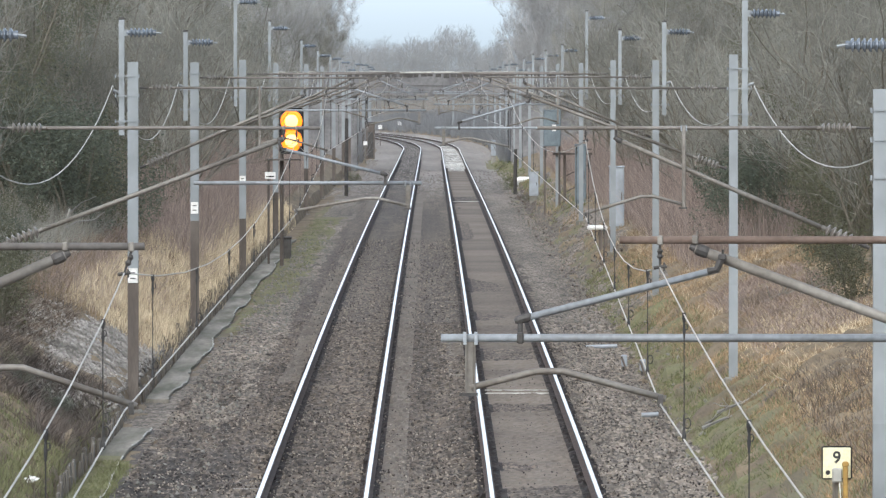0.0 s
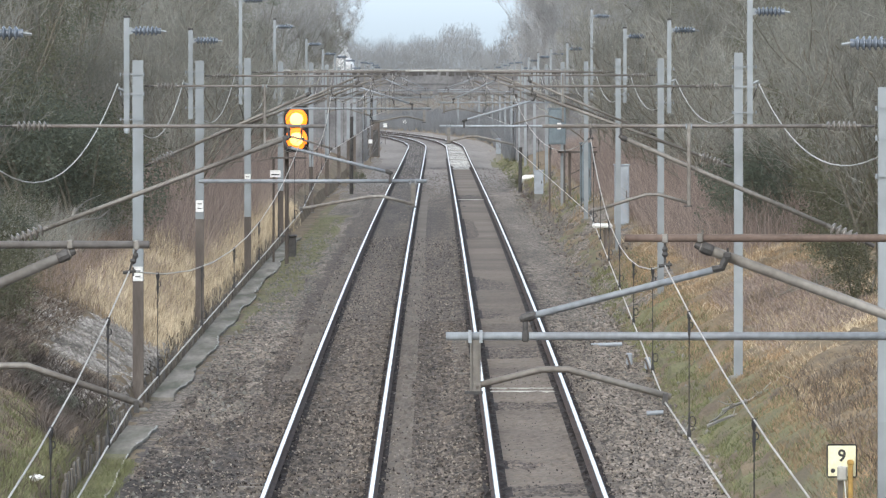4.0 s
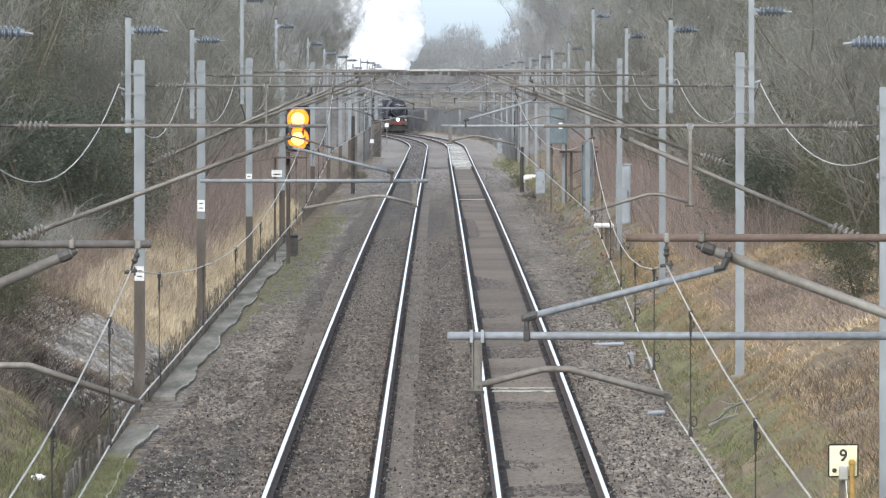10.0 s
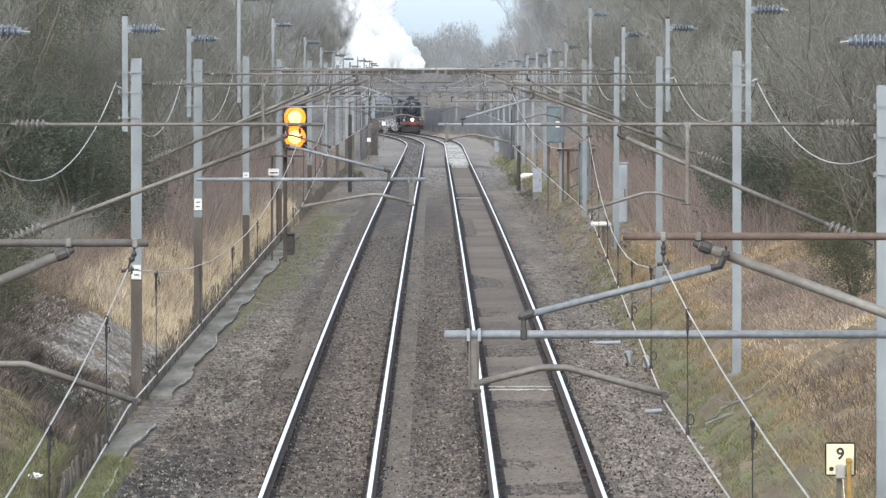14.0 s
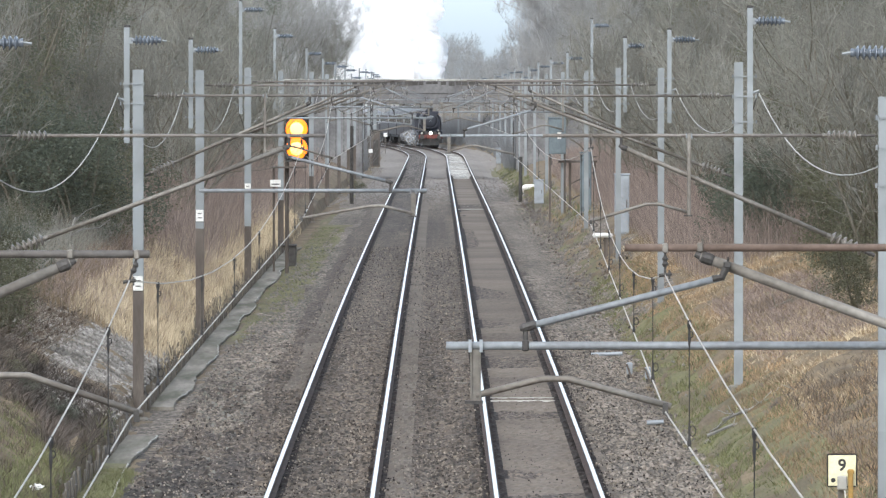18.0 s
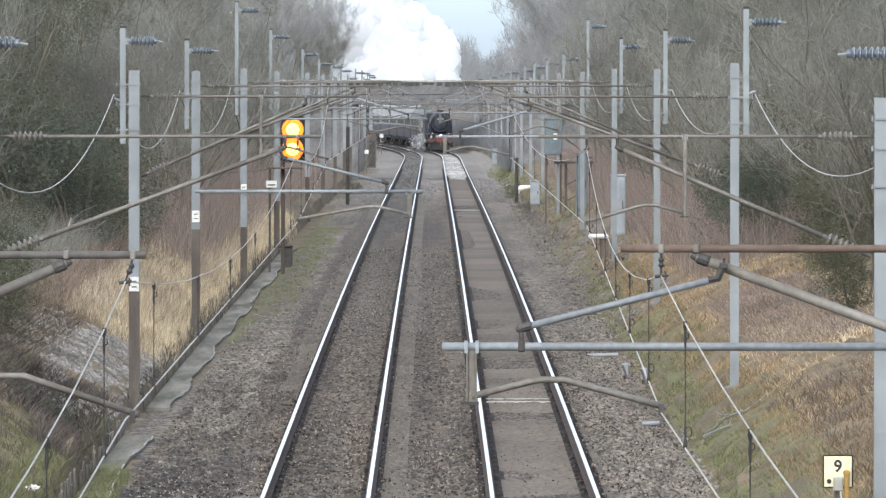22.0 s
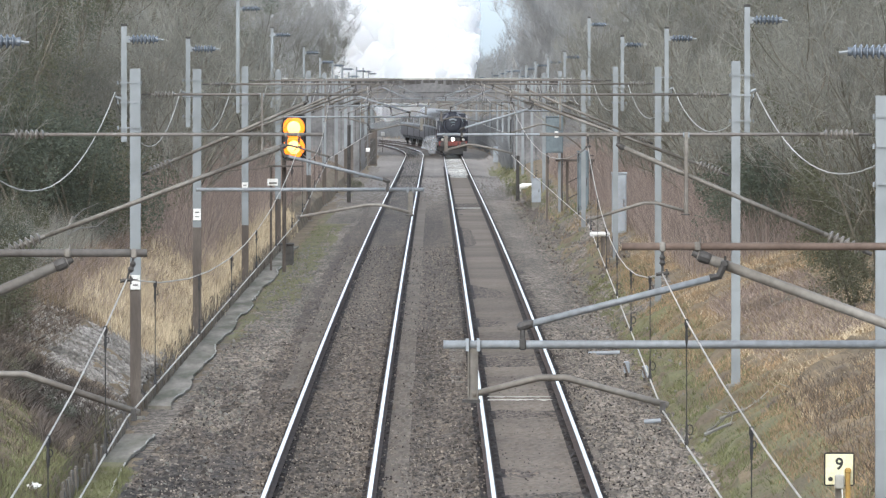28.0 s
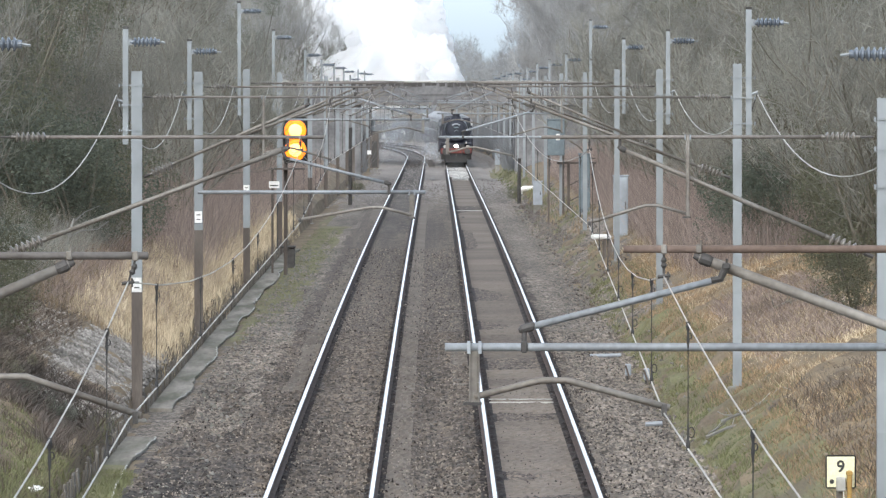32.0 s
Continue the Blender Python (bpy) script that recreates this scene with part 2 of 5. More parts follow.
for key, depth, cover in (("steam", 8.0, 1.0), ("thin_steam", 0.6, 0.15), ("haze_steam", 0.6, 0.10)):
    net = M[key].node_tree
    vapour = net.nodes["Principled BSDF"]
    net.links.remove(vapour.inputs["Base Color"].links[0])
    vapour.inputs["Base Color"].default_value = (1, 1, 1, 1)
    vapour.inputs["Subsurface Weight"].default_value, vapour.inputs["Subsurface Scale"].default_value = (1.0 if cover == 1 else 0.0), depth
    vapour.inputs["Subsurface Radius"].default_value = (1.0, 1.0, 1.0)
    soft_light, clear = net.nodes.new("ShaderNodeBsdfTranslucent"), net.nodes.new("ShaderNodeBsdfTransparent")
    blend, veil_mix = net.nodes.new("ShaderNodeMixShader"), net.nodes.new("ShaderNodeMixShader")
    soft_light.inputs["Color"].default_value = (1, 1, 1, 1)
    blend.inputs["Fac"].default_value, veil_mix.inputs["Fac"].default_value = 0.8, cover
    net.links.new(vapour.outputs[0], blend.inputs[1])
    net.links.new(soft_light.outputs[0], blend.inputs[2])
    net.links.new(clear.outputs[0], veil_mix.inputs[1])
    net.links.new(blend.outputs[0], veil_mix.inputs[2])
    net.links.new((blend if cover == 1 else veil_mix).outputs[0], net.nodes["Material Output"].inputs["Surface"])


# twigs, thin stems and leaves pass half of the light on, which flattens contrast as haze would
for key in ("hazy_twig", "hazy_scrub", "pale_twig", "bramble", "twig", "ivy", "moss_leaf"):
    net = M[key].node_tree
    twigs = net.nodes["Principled BSDF"]
    thin, both_ways = net.nodes.new("ShaderNodeBsdfTranslucent"), net.nodes.new("ShaderNodeMixShader")
    net.links.new(twigs.inputs["Base Color"].links[0].from_socket, thin.inputs["Color"])
    net.links.new(twigs.outputs[0], both_ways.inputs[1])
    net.links.new(thin.outputs[0], both_ways.inputs[2])
    net.links.new(both_ways.outputs[0], net.nodes["Material Output"].inputs["Surface"])


# ---- building helpers
def part(name, bm, mat, parent=None, label="", smooth=False, kind=""):
    """Links a bmesh as one mesh object, under a thing or a part when one is given."""
    me = bpy.data.meshes.new(name)
    bm.to_mesh(me)
    bm.free()
    for one in mat if isinstance(mat, (list, tuple)) else (mat,):
        me.materials.append(M[one])
    if smooth:
        me.shade_smooth()
    ob = new(name, me)
    if parent is not None:
        ob.parent = parent
    return tagged(ob, label=label, kind=kind)


def raw(name, verts, faces, mat, parent=None, label="", smooth=False):
    me = bpy.data.meshes.new(name)
    me.from_pydata(verts, [], faces)
    me.materials.append(M[mat])
    if smooth:
        me.shade_smooth()
    ob = new(name, me)
    if parent is not None:
        ob.parent = parent
    return tagged(ob, label=label)


def thing(name, label, category, group="", m=None, kind=""):
    ob = new(name)
    ob.empty_display_size = 0.2
    if m is not None:
        ob.matrix_basis = m
    return tagged(ob, label, category, group, kind)


def box(bm, x0, x1, y0, y1, z0, z1, bevel=0.0):
    vs = [bm.verts.new((x, y, z)) for x in (x0, x1) for y in (y0, y1) for z in (z0, z1)]
    fs = [bm.faces.new([vs[i] for i in q]) for q in ((0, 1, 3, 2), (4, 6, 7, 5), (0, 4, 5, 1), (2, 3, 7, 6), (0, 2, 6, 4), (1, 5, 7, 3))]
    if bevel:
        edges = list({e for f in fs for e in f.edges})
        bmesh.ops.bevel(bm, geom=edges, offset=bevel, segments=1, affect="EDGES")
    return bm


def pipe(bm, points, r, n=8, r_end=None, caps=True):
    """A round bar along a line of points."""
    pts = [Vector(p) for p in points]
    rings = []
    for i, p in enumerate(pts):
        way = (pts[min(i + 1, len(pts) - 1)] - pts[max(i - 1, 0)]).normalized()
        side = way.cross(Vector((0, 0, 1)))
        side = side.normalized() if side.length > 0.05 else Vector((1, 0, 0))
        up = side.cross(way).normalized()
        rr = r + ((r_end if r_end is not None else r) - r) * i / max(1, len(pts) - 1)
        rings.append([bm.verts.new(p + rr * (math.cos(a) * side + math.sin(a) * up)) for a in (2 * math.pi * k / n for k in range(n))])
    for a, b in zip(rings, rings[1:]):
        for k in range(n):
            bm.faces.new((a[k], a[(k + 1) % n], b[(k + 1) % n], b[k]))
    if caps:
        bm.faces.new(list(reversed(rings[0])))
        bm.faces.new(rings[-1])
    return bm


def lathe(bm, start, end, profile, n=14):
    """A turned body between two points; profile: (share of the way, radius)."""
    a, b = Vector(start), Vector(end)
    way = (b - a).normalized()
    side = way.cross(Vector((0, 0, 1)))
    side = side.normalized() if side.length > 0.05 else Vector((1, 0, 0))
    up = side.cross(way).normalized()
    rings = [[bm.verts.new(a + (b - a) * u + r * (math.cos(q) * side + math.sin(q) * up)) for q in (2 * math.pi * k / n for k in range(n))]
             for u, r in profile]
    for p, q in zip(rings, rings[1:]):
        for k in range(n):
            bm.faces.new((p[k], p[(k + 1) % n], q[(k + 1) % n], q[k]))
    bm.faces.new(list(reversed(rings[0])))
    bm.faces.new(rings[-1])
    return bm


def insulator(bm, start, end, r, sheds, core=0.4):
    prof = [(0, core * r), (0.08, core * r)]
    for i in range(sheds):
        u, w = 0.1 + 0.8 * i / sheds, 0.8 / sheds
        prof += [(u + 0.15 * w, core * r), (u + 0.35 * w, r), (u + 0.55 * w, r * 0.97), (u + 0.9 * w, core * r)]
    return lathe(bm, start, end, prof + [(0.93, core * r * 1.2), (1, core * r * 1.2)])


# ---- the line of the railway
LEFT, RIGHT = -1.67, 1.60      # track centres where the line is straight
GAUGE = 1.505                  # rail centre to rail centre


def swerve(d):
    """How far the line has curved to the left, d metres ahead."""
    return -1.2e-4 * max(0.0, d - 720.0) ** 2


def grade(d):
    """Rail level: the line climbs a little to a summit some 300 m ahead and falls away beyond."""
    u = (min(max(d, 40.0), 1250.0) - 118.0) / 1000.0
    return (((-12.6579 * u + 27.5534) * u - 20.5853) * u + 3.6263) * u + 0.0271


def wire_level(d):
    """Level to which the overhead line is set out."""
    return -3.5e-6 * max(0.0, d - 300.0) ** 2


def heading(d):
    return math.atan(2.4e-4 * max(0.0, d - 720.0))


def steps(a, b, near=6.0, far=12.0):
    out, d = [], a
    while d < b:
        out.append(d)
        d += near if d < 300 else far
    return out + [b]

# ---- ground: one sheet with the ballasted track bed, cess and wooded banks
rng = np.random.default_rng(7)
PROFILE = ((-900, 30), (-140, 24), (-60, 17), (-38, 10), (-25, 5.6), (-16, 3.6), (-11, 2.4), (-8, 1.55), (-6.4, 0.85), (-5.45, 0.26), (-5.3, -0.22),
           (-4.6, -0.215), (-3.9, -0.225), (-3.2, -0.21), (-0.6, -0.21), (0.0, -0.26), (0.5, -0.21), (3.1, -0.20), (3.7, -0.30), (4.3, -0.26), (4.9, 0.12),
           (5.6, 0.62), (6.6, 1.05), (8, 1.5), (11, 2.4), (16, 3.6), (25, 5.6), (38, 10), (60, 17), (140, 24), (900, 30))
PX, PZ = [p[0] for p in PROFILE], [p[1] for p in PROFILE]


def fall(d):
    """The cutting's sides grow lower far along the line."""
    return float(np.interp(d, (0, 420, 950, 1200, 5000), (1.0, 1.0, 0.34, 0.10, 0.06)))


def hollow(x, d):
    """Depth of the overgrown dip in the left-hand bank, beside the end of the path."""
    return 0.8 * np.exp(-((x + 6.0 + 0.06 * (d - 137)) / 0.6) ** 2 - ((d - 137) / 5.5) ** 2) * np.clip((-5.45 - x) / 0.12, 0, 1)


def land(x, d):
    """Height of the land at x, d metres ahead."""
    z = float(np.interp(x - swerve(d), PX, PZ))
    return (z * fall(d) if z > 0 else z) + grade(d) - float(hollow(x, d))


def soft_noise(shape, coarse):
    a, b = shape[0] // coarse[0] + 3, shape[1] // coarse[1] + 3
    g = rng.normal(size=(a, b))
    i, j = np.arange(shape[0]) / coarse[0], np.arange(shape[1]) / coarse[1]
    i0, j0 = i.astype(int), j.astype(int)
    u, v = (i - i0)[:, None], (j - j0)[None, :]
    u, v = u * u * (3 - 2 * u), v * v * (3 - 2 * v)
    return ((g[i0][:, j0] * (1 - u) + g[i0 + 1][:, j0] * u) * (1 - v) + (g[i0][:, j0 + 1] * (1 - u) + g[i0 + 1][:, j0 + 1] * u) * v)


def ground():
    cols = np.concatenate([[-900, -300, -140, -90, -60, -45, -38, -30, -25, -20, -16, -13], np.arange(-11, -7, 0.4), np.arange(-7, -5.45, 0.12),
                           [-5.45, -5.30], np.arange(-5.2, 4.61, 0.06), np.arange(4.7, 7.5, 0.12), np.arange(7.6, 11.5, 0.4),
                           [13, 16, 20, 25, 30, 38, 45, 60, 90, 140, 300, 900]])
    rows = np.concatenate([[-120, -40, 0, 40, 80], np.arange(100, 118, 2.0), np.arange(118, 200, 0.18), np.arange(200, 300, 0.45), np.arange(300, 480, 1.2),
                           np.arange(480, 1150, 5.0), [1200, 1300, 1500, 1800, 2300, 3000, 4000]])
    nr, nc = len(rows), len(cols)
    base = np.interp(cols, PX, PZ)
    z = np.tile(base, (nr, 1))
    z = np.where(z > 0, z * np.array([fall(d) for d in rows])[:, None], z)
    near = (rows > 110) & (rows < 700)
    stone = (np.abs(cols + 0.1) < 4.5)
    lump = rng.normal(size=(nr, nc)) * 0.02 + soft_noise((nr, nc), (2, 2)) * 0.016 + soft_noise((nr, nc), (60, 14)) * 0.01
    taper = np.interp(rows, (170, 240, 330), (1.0, 0.4, 0.04))
    rough = np.interp(rows, (170, 300, 430, 600), (1.0, 0.8, 0.6, 0.1))
    lump *= np.where(np.abs(cols - RIGHT) < 0.6, 0.45, 1.0)[None, :]
    z += lump * stone[None, :] * (near * taper)[:, None]
    bank = ((cols > 4.5) | (cols < -5.4)) & (np.abs(cols) < 14)
    z += (soft_noise((nr, nc), (3, 2)) * 0.035 + soft_noise((nr, nc), (14, 6)) * 0.07) * bank[None, :] * (near * rough)[:, None]
    edge_right = np.interp(cols, (3.2, 3.9, 5.0, 6.0), (0, 1, 1, 0))
    z += (rng.normal(size=(nr, nc)) * 0.016 + soft_noise((nr, nc), (4, 3)) * 0.03) * edge_right[None, :] * (near * rough * (rows > 185))[:, None]
    sw, gr = np.array([swerve(d) for d in rows]), np.array([grade(d) for d in rows])
    z += gr[:, None] - hollow(cols[None, :], rows[:, None])
    x = cols[None, :] + sw[:, None]
    y = np.tile(rows[:, None], (1, nc))
    verts = np.stack([x, y, z], -1).reshape(-1, 3)
    idx = np.arange(nr * nc).reshape(nr, nc)
    faces = np.stack([idx[:-1, :-1], idx[:-1, 1:], idx[1:, 1:], idx[1:, :-1]], -1).reshape(-1, 4)
    me = bpy.data.meshes.new("ground")
    me.from_pydata(verts.tolist(), [], faces.tolist())
    for k in ("ballast", "soil", "mossy", "pale_ballast", "rust_shade_ballast", "dusty_bed", "dust", "cess", "dark_ballast", "hazed_ballast", "hollow_ground"):
        me.materials.append(M[k])
    mid = (cols[:-1] + cols[1:]) / 2
    edge = soft_noise((nr - 1, nc - 1), (6, 3)) * 0.16
    pick = np.ones((nr - 1, nc - 1), int)
    m2 = mid[None, :] + edge
    pick[(m2 > -4.75) & (m2 < np.where(rows[:-1, None] > 300, 4.75, 4.25))] = 0
    moss = ((m2 >= 4.25) & (m2 < 5.6) & (rows[:-1, None] < 330) & ((rows[:-1, None] < 195) | (soft_noise((nr - 1, nc - 1), (9, 4)) > 0.35))) | ((m2 < -4.45) & (m2 > -4.75) & (rows[:-1, None] > 190))
    pick[moss & (soft_noise((nr - 1, nc - 1), (18, 5)) > -0.3)] = 2
    verge = (m2 < -3.7) & (m2 > -4.75) & (rows[:-1, None] > 215) & (rows[:-1, None] < 350)
    pick[verge & (soft_noise((nr - 1, nc - 1), (12, 4)) > -0.15)] = 2
    cess = ((m2 > RIGHT + 1.0) & (m2 < 4.25) & (rows[:-1, None] > 116)) | ((m2 < -3.35) & (m2 > -4.75) & (rows[:-1, None] + soft_noise((nr - 1, nc - 1), (20, 6)) * 14 > 150))
    pick[cess & (pick == 0) & (rows[:-1, None] < 430)] = 7
    dark_near = (m2 < -2.75) & (m2 > -4.75) & (rows[:-1, None] + soft_noise((nr - 1, nc - 1), (14, 6)) * 9 < 138)
    pick[dark_near & (pick == 0)] = 8
    gap = (m2 > -5.3) & (m2 < -4.6) & (rows[:-1, None] > 139) & (rows[:-1, None] < 157)
    pick[gap] = 7
    worn = soft_noise((nr - 1, nc - 1), (120, 400))
    wave = soft_noise((nr - 1, nc - 1), (60, 400)) * 0.05
    for x in (LEFT, RIGHT):
        for o, keep in ((-1.03, -0.9 if x < 0 else 0.2), (1.03, -0.4 if x < 0 else 0.6)):
            ends = (np.abs(mid[None, :] + wave - x - o) < 0.24) & (worn * (1 if o < 0 else -1) > keep) & (rows[:-1, None] < 420)
            pick[ends & (pick == 0)] = 6
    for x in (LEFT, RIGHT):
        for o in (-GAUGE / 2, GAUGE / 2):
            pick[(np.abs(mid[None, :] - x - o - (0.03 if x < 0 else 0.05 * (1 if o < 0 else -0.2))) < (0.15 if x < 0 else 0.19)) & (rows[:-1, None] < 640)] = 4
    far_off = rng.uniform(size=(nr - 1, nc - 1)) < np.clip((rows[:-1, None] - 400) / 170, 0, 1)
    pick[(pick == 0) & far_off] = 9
    four_foot = (np.abs(mid[None, :] - LEFT) < 0.62) & (rows[:-1, None] > 330) & (rows[:-1, None] < 900) & (rng.uniform(size=(nr - 1, nc - 1)) < 0.7)
    pick[four_foot & ((pick == 0) | (pick == 9))] = 8
    weeds = (((m2 > 4.0) & (m2 < 5.6)) | ((m2 < -3.9) & (m2 > -5.2))) & (rows[:-1, None] > 400) & (rows[:-1, None] < 640) & (soft_noise((nr - 1, nc - 1), (9, 4)) > 0.1)
    pick[weeds] = np.where(m2 < 0, 7, 2)[weeds]
    dusty = (np.abs(mid[None, :] - RIGHT) < 0.56) & (soft_noise((nr - 1, nc - 1), (20, 60)) > -0.55) & (rows[:-1, None] > 100)
    pick[dusty] = 5
    far_bed = (np.abs(m2 - RIGHT) < 0.62) & (rows[:-1, None] > 545) & (rows[:-1, None] < 800)
    pick[far_bed] = 3
    stony = (m2 > 4.2) & (m2 < 5.9) & (rows[:-1, None] > 200) & (rows[:-1, None] < 440) & (soft_noise((nr - 1, nc - 1), (10, 4)) > -0.4)
    pick[stony & (pick == 1)] = 7
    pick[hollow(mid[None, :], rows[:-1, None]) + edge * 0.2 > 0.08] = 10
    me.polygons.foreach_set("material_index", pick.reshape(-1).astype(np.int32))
    me.shade_flat()
    return tagged(new("ground", me), "grey-brown ballast bed between grassy cutting banks", "ground", kind="structure")


ground()


def rail_line(name, x, parent, a=-110.0, b=1180.0):
    """Flat-bottomed rail: rusty sides and a bright worn running surface."""
    prof = [(-0.07, -0.16), (0.07, -0.16), (0.07, -0.145), (0.012, -0.125), (0.012, -0.045), (0.042, -0.034), (0.042, -0.007), (0.030, 0.0),
            (-0.030, 0.0), (-0.042, -0.007), (-0.042, -0.034), (-0.012, -0.045), (-0.012, -0.125), (-0.07, -0.145)]
    bm = bmesh.new()
    rings = [[bm.verts.new((x + swerve(d) + u, d, grade(d) + v)) for u, v in prof] for d in steps(a, b, 20, 10)]
    n = len(prof)
    for p, q in zip(rings, rings[1:]):
        for k in range(n):
            f = bm.faces.new((p[k], p[(k + 1) % n], q[(k + 1) % n], q[k]))
            f.material_index = 1 if k == 7 else 0
    return part(name, bm, ("rail_side", "rail_top"), parent, "rusty steel rail with bright running surface")


def sleeper_bed(x, parent):
    bm = bmesh.new()
    r = random.Random(int(x * 100))
    d, bare = -100.0, 0
    while d < 250:
        dz = r.uniform(-0.05, -0.022)
        z = grade(d)
        a, b = x - 1.26, x + 1.26
        if r.random() < 0.16:
            bare = r.choice((0, 0, 1, 2, 3))          # which ends lie bare along the next stretch
        for k, (p, q) in enumerate(((a, x - GAUGE / 2 - 0.1), (x - GAUGE / 2 + 0.1, x + GAUGE / 2 - 0.1), (x + GAUGE / 2 + 0.1, b))):
            up = r.uniform(-0.03, 0.006) if (bare == 1 and k == 0) or (bare == 2 and k == 2) else -0.03
            box(bm, p, q, d - 0.125, d + 0.125, z - 0.26, z - 0.172 + dz + up)
        d += 0.66
    return part("sleeper_bed", bm, "sleeper", parent, "dusty concrete sleepers sunk in ballast", kind="stuff")


def track(x, label):
    t = thing("railway_track", label, "railway track", "running lines")
    rail_line("rail", x - GAUGE / 2, t)
    rail_line("rail", x + GAUGE / 2, t)
    sleeper_bed(x, t)
    return t


track(LEFT, "railway track with shiny rails in dark ballast")
track(RIGHT, "railway track with shiny rails in brown dusty ballast")


# ---- overhead line: masts with cantilevers
def mast(side, d, xm, top, track_x, tie_z, foot_z, wire_z, stagger, pull, plate=True, feeder=True, feeder_top=0.7, number_z=2.4, brown=2.2,
         reach=0.35, strut_in=0.15, inward=False, drop=0.13):
    """A steel mast on one side of the line with its tubular cantilever over the near track. side: -1 or 1; distances are from the mast's foot.
    pull: True when the registration tube reaches past the track's middle and the arm pulls from there."""
    ox, oz = swerve(d) + xm, wire_level(d)
    t = thing("overhead_line_mast", "grey steel railway mast carrying tubular cantilever arms", "mast", "overhead line masts",
              pose(ox, d, oz, 0, 0, math.degrees(heading(d))))
    s = -side                                   # towards the track
    gz = land(ox, d) - oz
    w = 0.094 if side < 0 else 0.076

    def hsec(bm, z0, z1):
        e = 0.008
        ring = ((-w, -0.1), (w, -0.1), (w, -0.085), (e, -0.085), (e, 0.085), (w, 0.085), (w, 0.1), (-w, 0.1), (-w, 0.085), (-e, 0.085), (-e, -0.085), (-w, -0.085))
        low, high = [[bm.verts.new((a, b, z)) for a, b in ring] for z in (z0, z1)]
        for k in range(12):
            bm.faces.new((low[k], low[(k + 1) % 12], high[(k + 1) % 12], high[k]))
        for q in ((0, 1, 2, 3, 10, 11), (3, 4, 9, 10), (4, 5, 6, 7, 8, 9)):
            bm.faces.new([high[k] for k in q])
        return bm
    part("upper_post", hsec(bmesh.new(), brown, top), "steel", t, "galvanised steel post")
    part("lower_post", hsec(bmesh.new(), gz - 0.3, brown), "brownsteel" if side < 0 else "steel", t, "weathered lower post")
    bm = box(bmesh.new(), -0.17, 0.17, -0.17, 0.17, gz - 0.4, gz + 0.05, 0.03)
    part("footing", bm, "concrete", t, "concrete footing")
    if plate:
        sign = part("number_plate", box(bmesh.new(), -0.085, 0.085, -0.125, -0.115, number_z, number_z + 0.26, 0.004), "white", t, "white number plate")
        for k in range(2):
            part("number_bar", box(bmesh.new(), -0.045, 0.045, -0.129, -0.1255, number_z + 0.07 + 0.1 * k, number_z + 0.092 + 0.1 * k), "fitting", sign)
    if feeder:
        fx = side * 0.2
        bm = bmesh.new()
        box(bm, fx - 0.05, fx + 0.05, -0.05, 0.05, top - 1.3, top + feeder_top)
        post = part("feeder_post", bm, "steel", t, "galvanised bracket post")
        for z in (top - 0.25, top - 1.05, top - 0.6):
            bm = box(bmesh.new(), min(0, fx) - 0.07, max(0, fx) + 0.07, -0.125, -0.105, z - 0.012, z + 0.012)
            for q in (min(0, fx) - 0.105, max(0, fx) + 0.105):
                pipe(bm, [(q, -0.115, z - 0.03), (q, -0.115, z + 0.03)], 0.016, 6)
            part("clamp", bm, "steel", post)
        part("post_cap", box(bmesh.new(), fx - 0.056, fx + 0.056, -0.056, 0.056, top + feeder_top + 0.002, top + feeder_top + 0.045, 0.01), "fitting", post, "dark post cap")
        iz = top + feeder_top - 0.23
        a, o = fx + (-0.05 if inward else 0.05), -1 if inward else 1
        bm = bmesh.new()
        insulator(bm, (a + o * 0.03, 0, iz), (a + o * 0.56, 0, iz), 0.088, 6, 0.5)
        ins = part("feeder_insulator", bm, "porcelain", post, "ribbed grey insulator", smooth=False)
        bm = bmesh.new()
        part("insulator_bracket", box(bm, min(a, a + o * 0.06), max(a, a + o * 0.06), -0.04, 0.04, iz - 0.06, iz + 0.06), "steel", post)
        part("insulator_tip", pipe(bmesh.new(), [(a + o * 0.55, 0, iz), (a + o * 0.66, 0, iz - 0.015)], 0.02, 6), "steel", post)
        part("cable_bracket", pipe(bmesh.new(), [(fx, 0, top - 0.56), (fx + side * 0.16, 0, top - 0.5)], 0.03, 6), "steel", post)
        part("bracket_stay", pipe(bmesh.new(), [(fx, 0, top - 1.0), (fx + side * 0.15, 0, top - 0.52)], 0.008, 4), "fitting", post)
    X = lambda x: x - xm                         # from the line's middle to the mast's own space
    # top tie
    inner = X(track_x) + s * reach
    a, b = s * 0.12, s * 0.95
    part("tie_rod", pipe(bmesh.new(), [(a, 0, tie_z), (a + s * 0.16, 0, tie_z)], 0.018, 6), "fitting", t)
    part("tie_insulator", insulator(bmesh.new(), (a + s * 0.16, 0, tie_z), (a + s * 0.62, 0, tie_z), 0.062, 6, 0.35), "beige", t, "ribbed beige insulator")
    part("tie_tube", pipe(bmesh.new(), [(a + s * 0.62, 0, tie_z), (inner, 0, tie_z)], 0.021, 8), "rust" if side > 0 and drop < 0.1 else "dull_rust", t, "rusted top tie tube", smooth=True)
    # strut up to the tie
    sx, sz = X(track_x) + s * strut_in, tie_z - drop
    foot = Vector((s * 0.12, 0, foot_z))
    end = Vector((sx, 0, sz))
    way = (end - foot).normalized()
    part("strut_insulator", insulator(bmesh.new(), foot + way * 0.1, foot + way * 0.62, 0.075, 6, 0.35), "beige", t, "ribbed beige insulator")
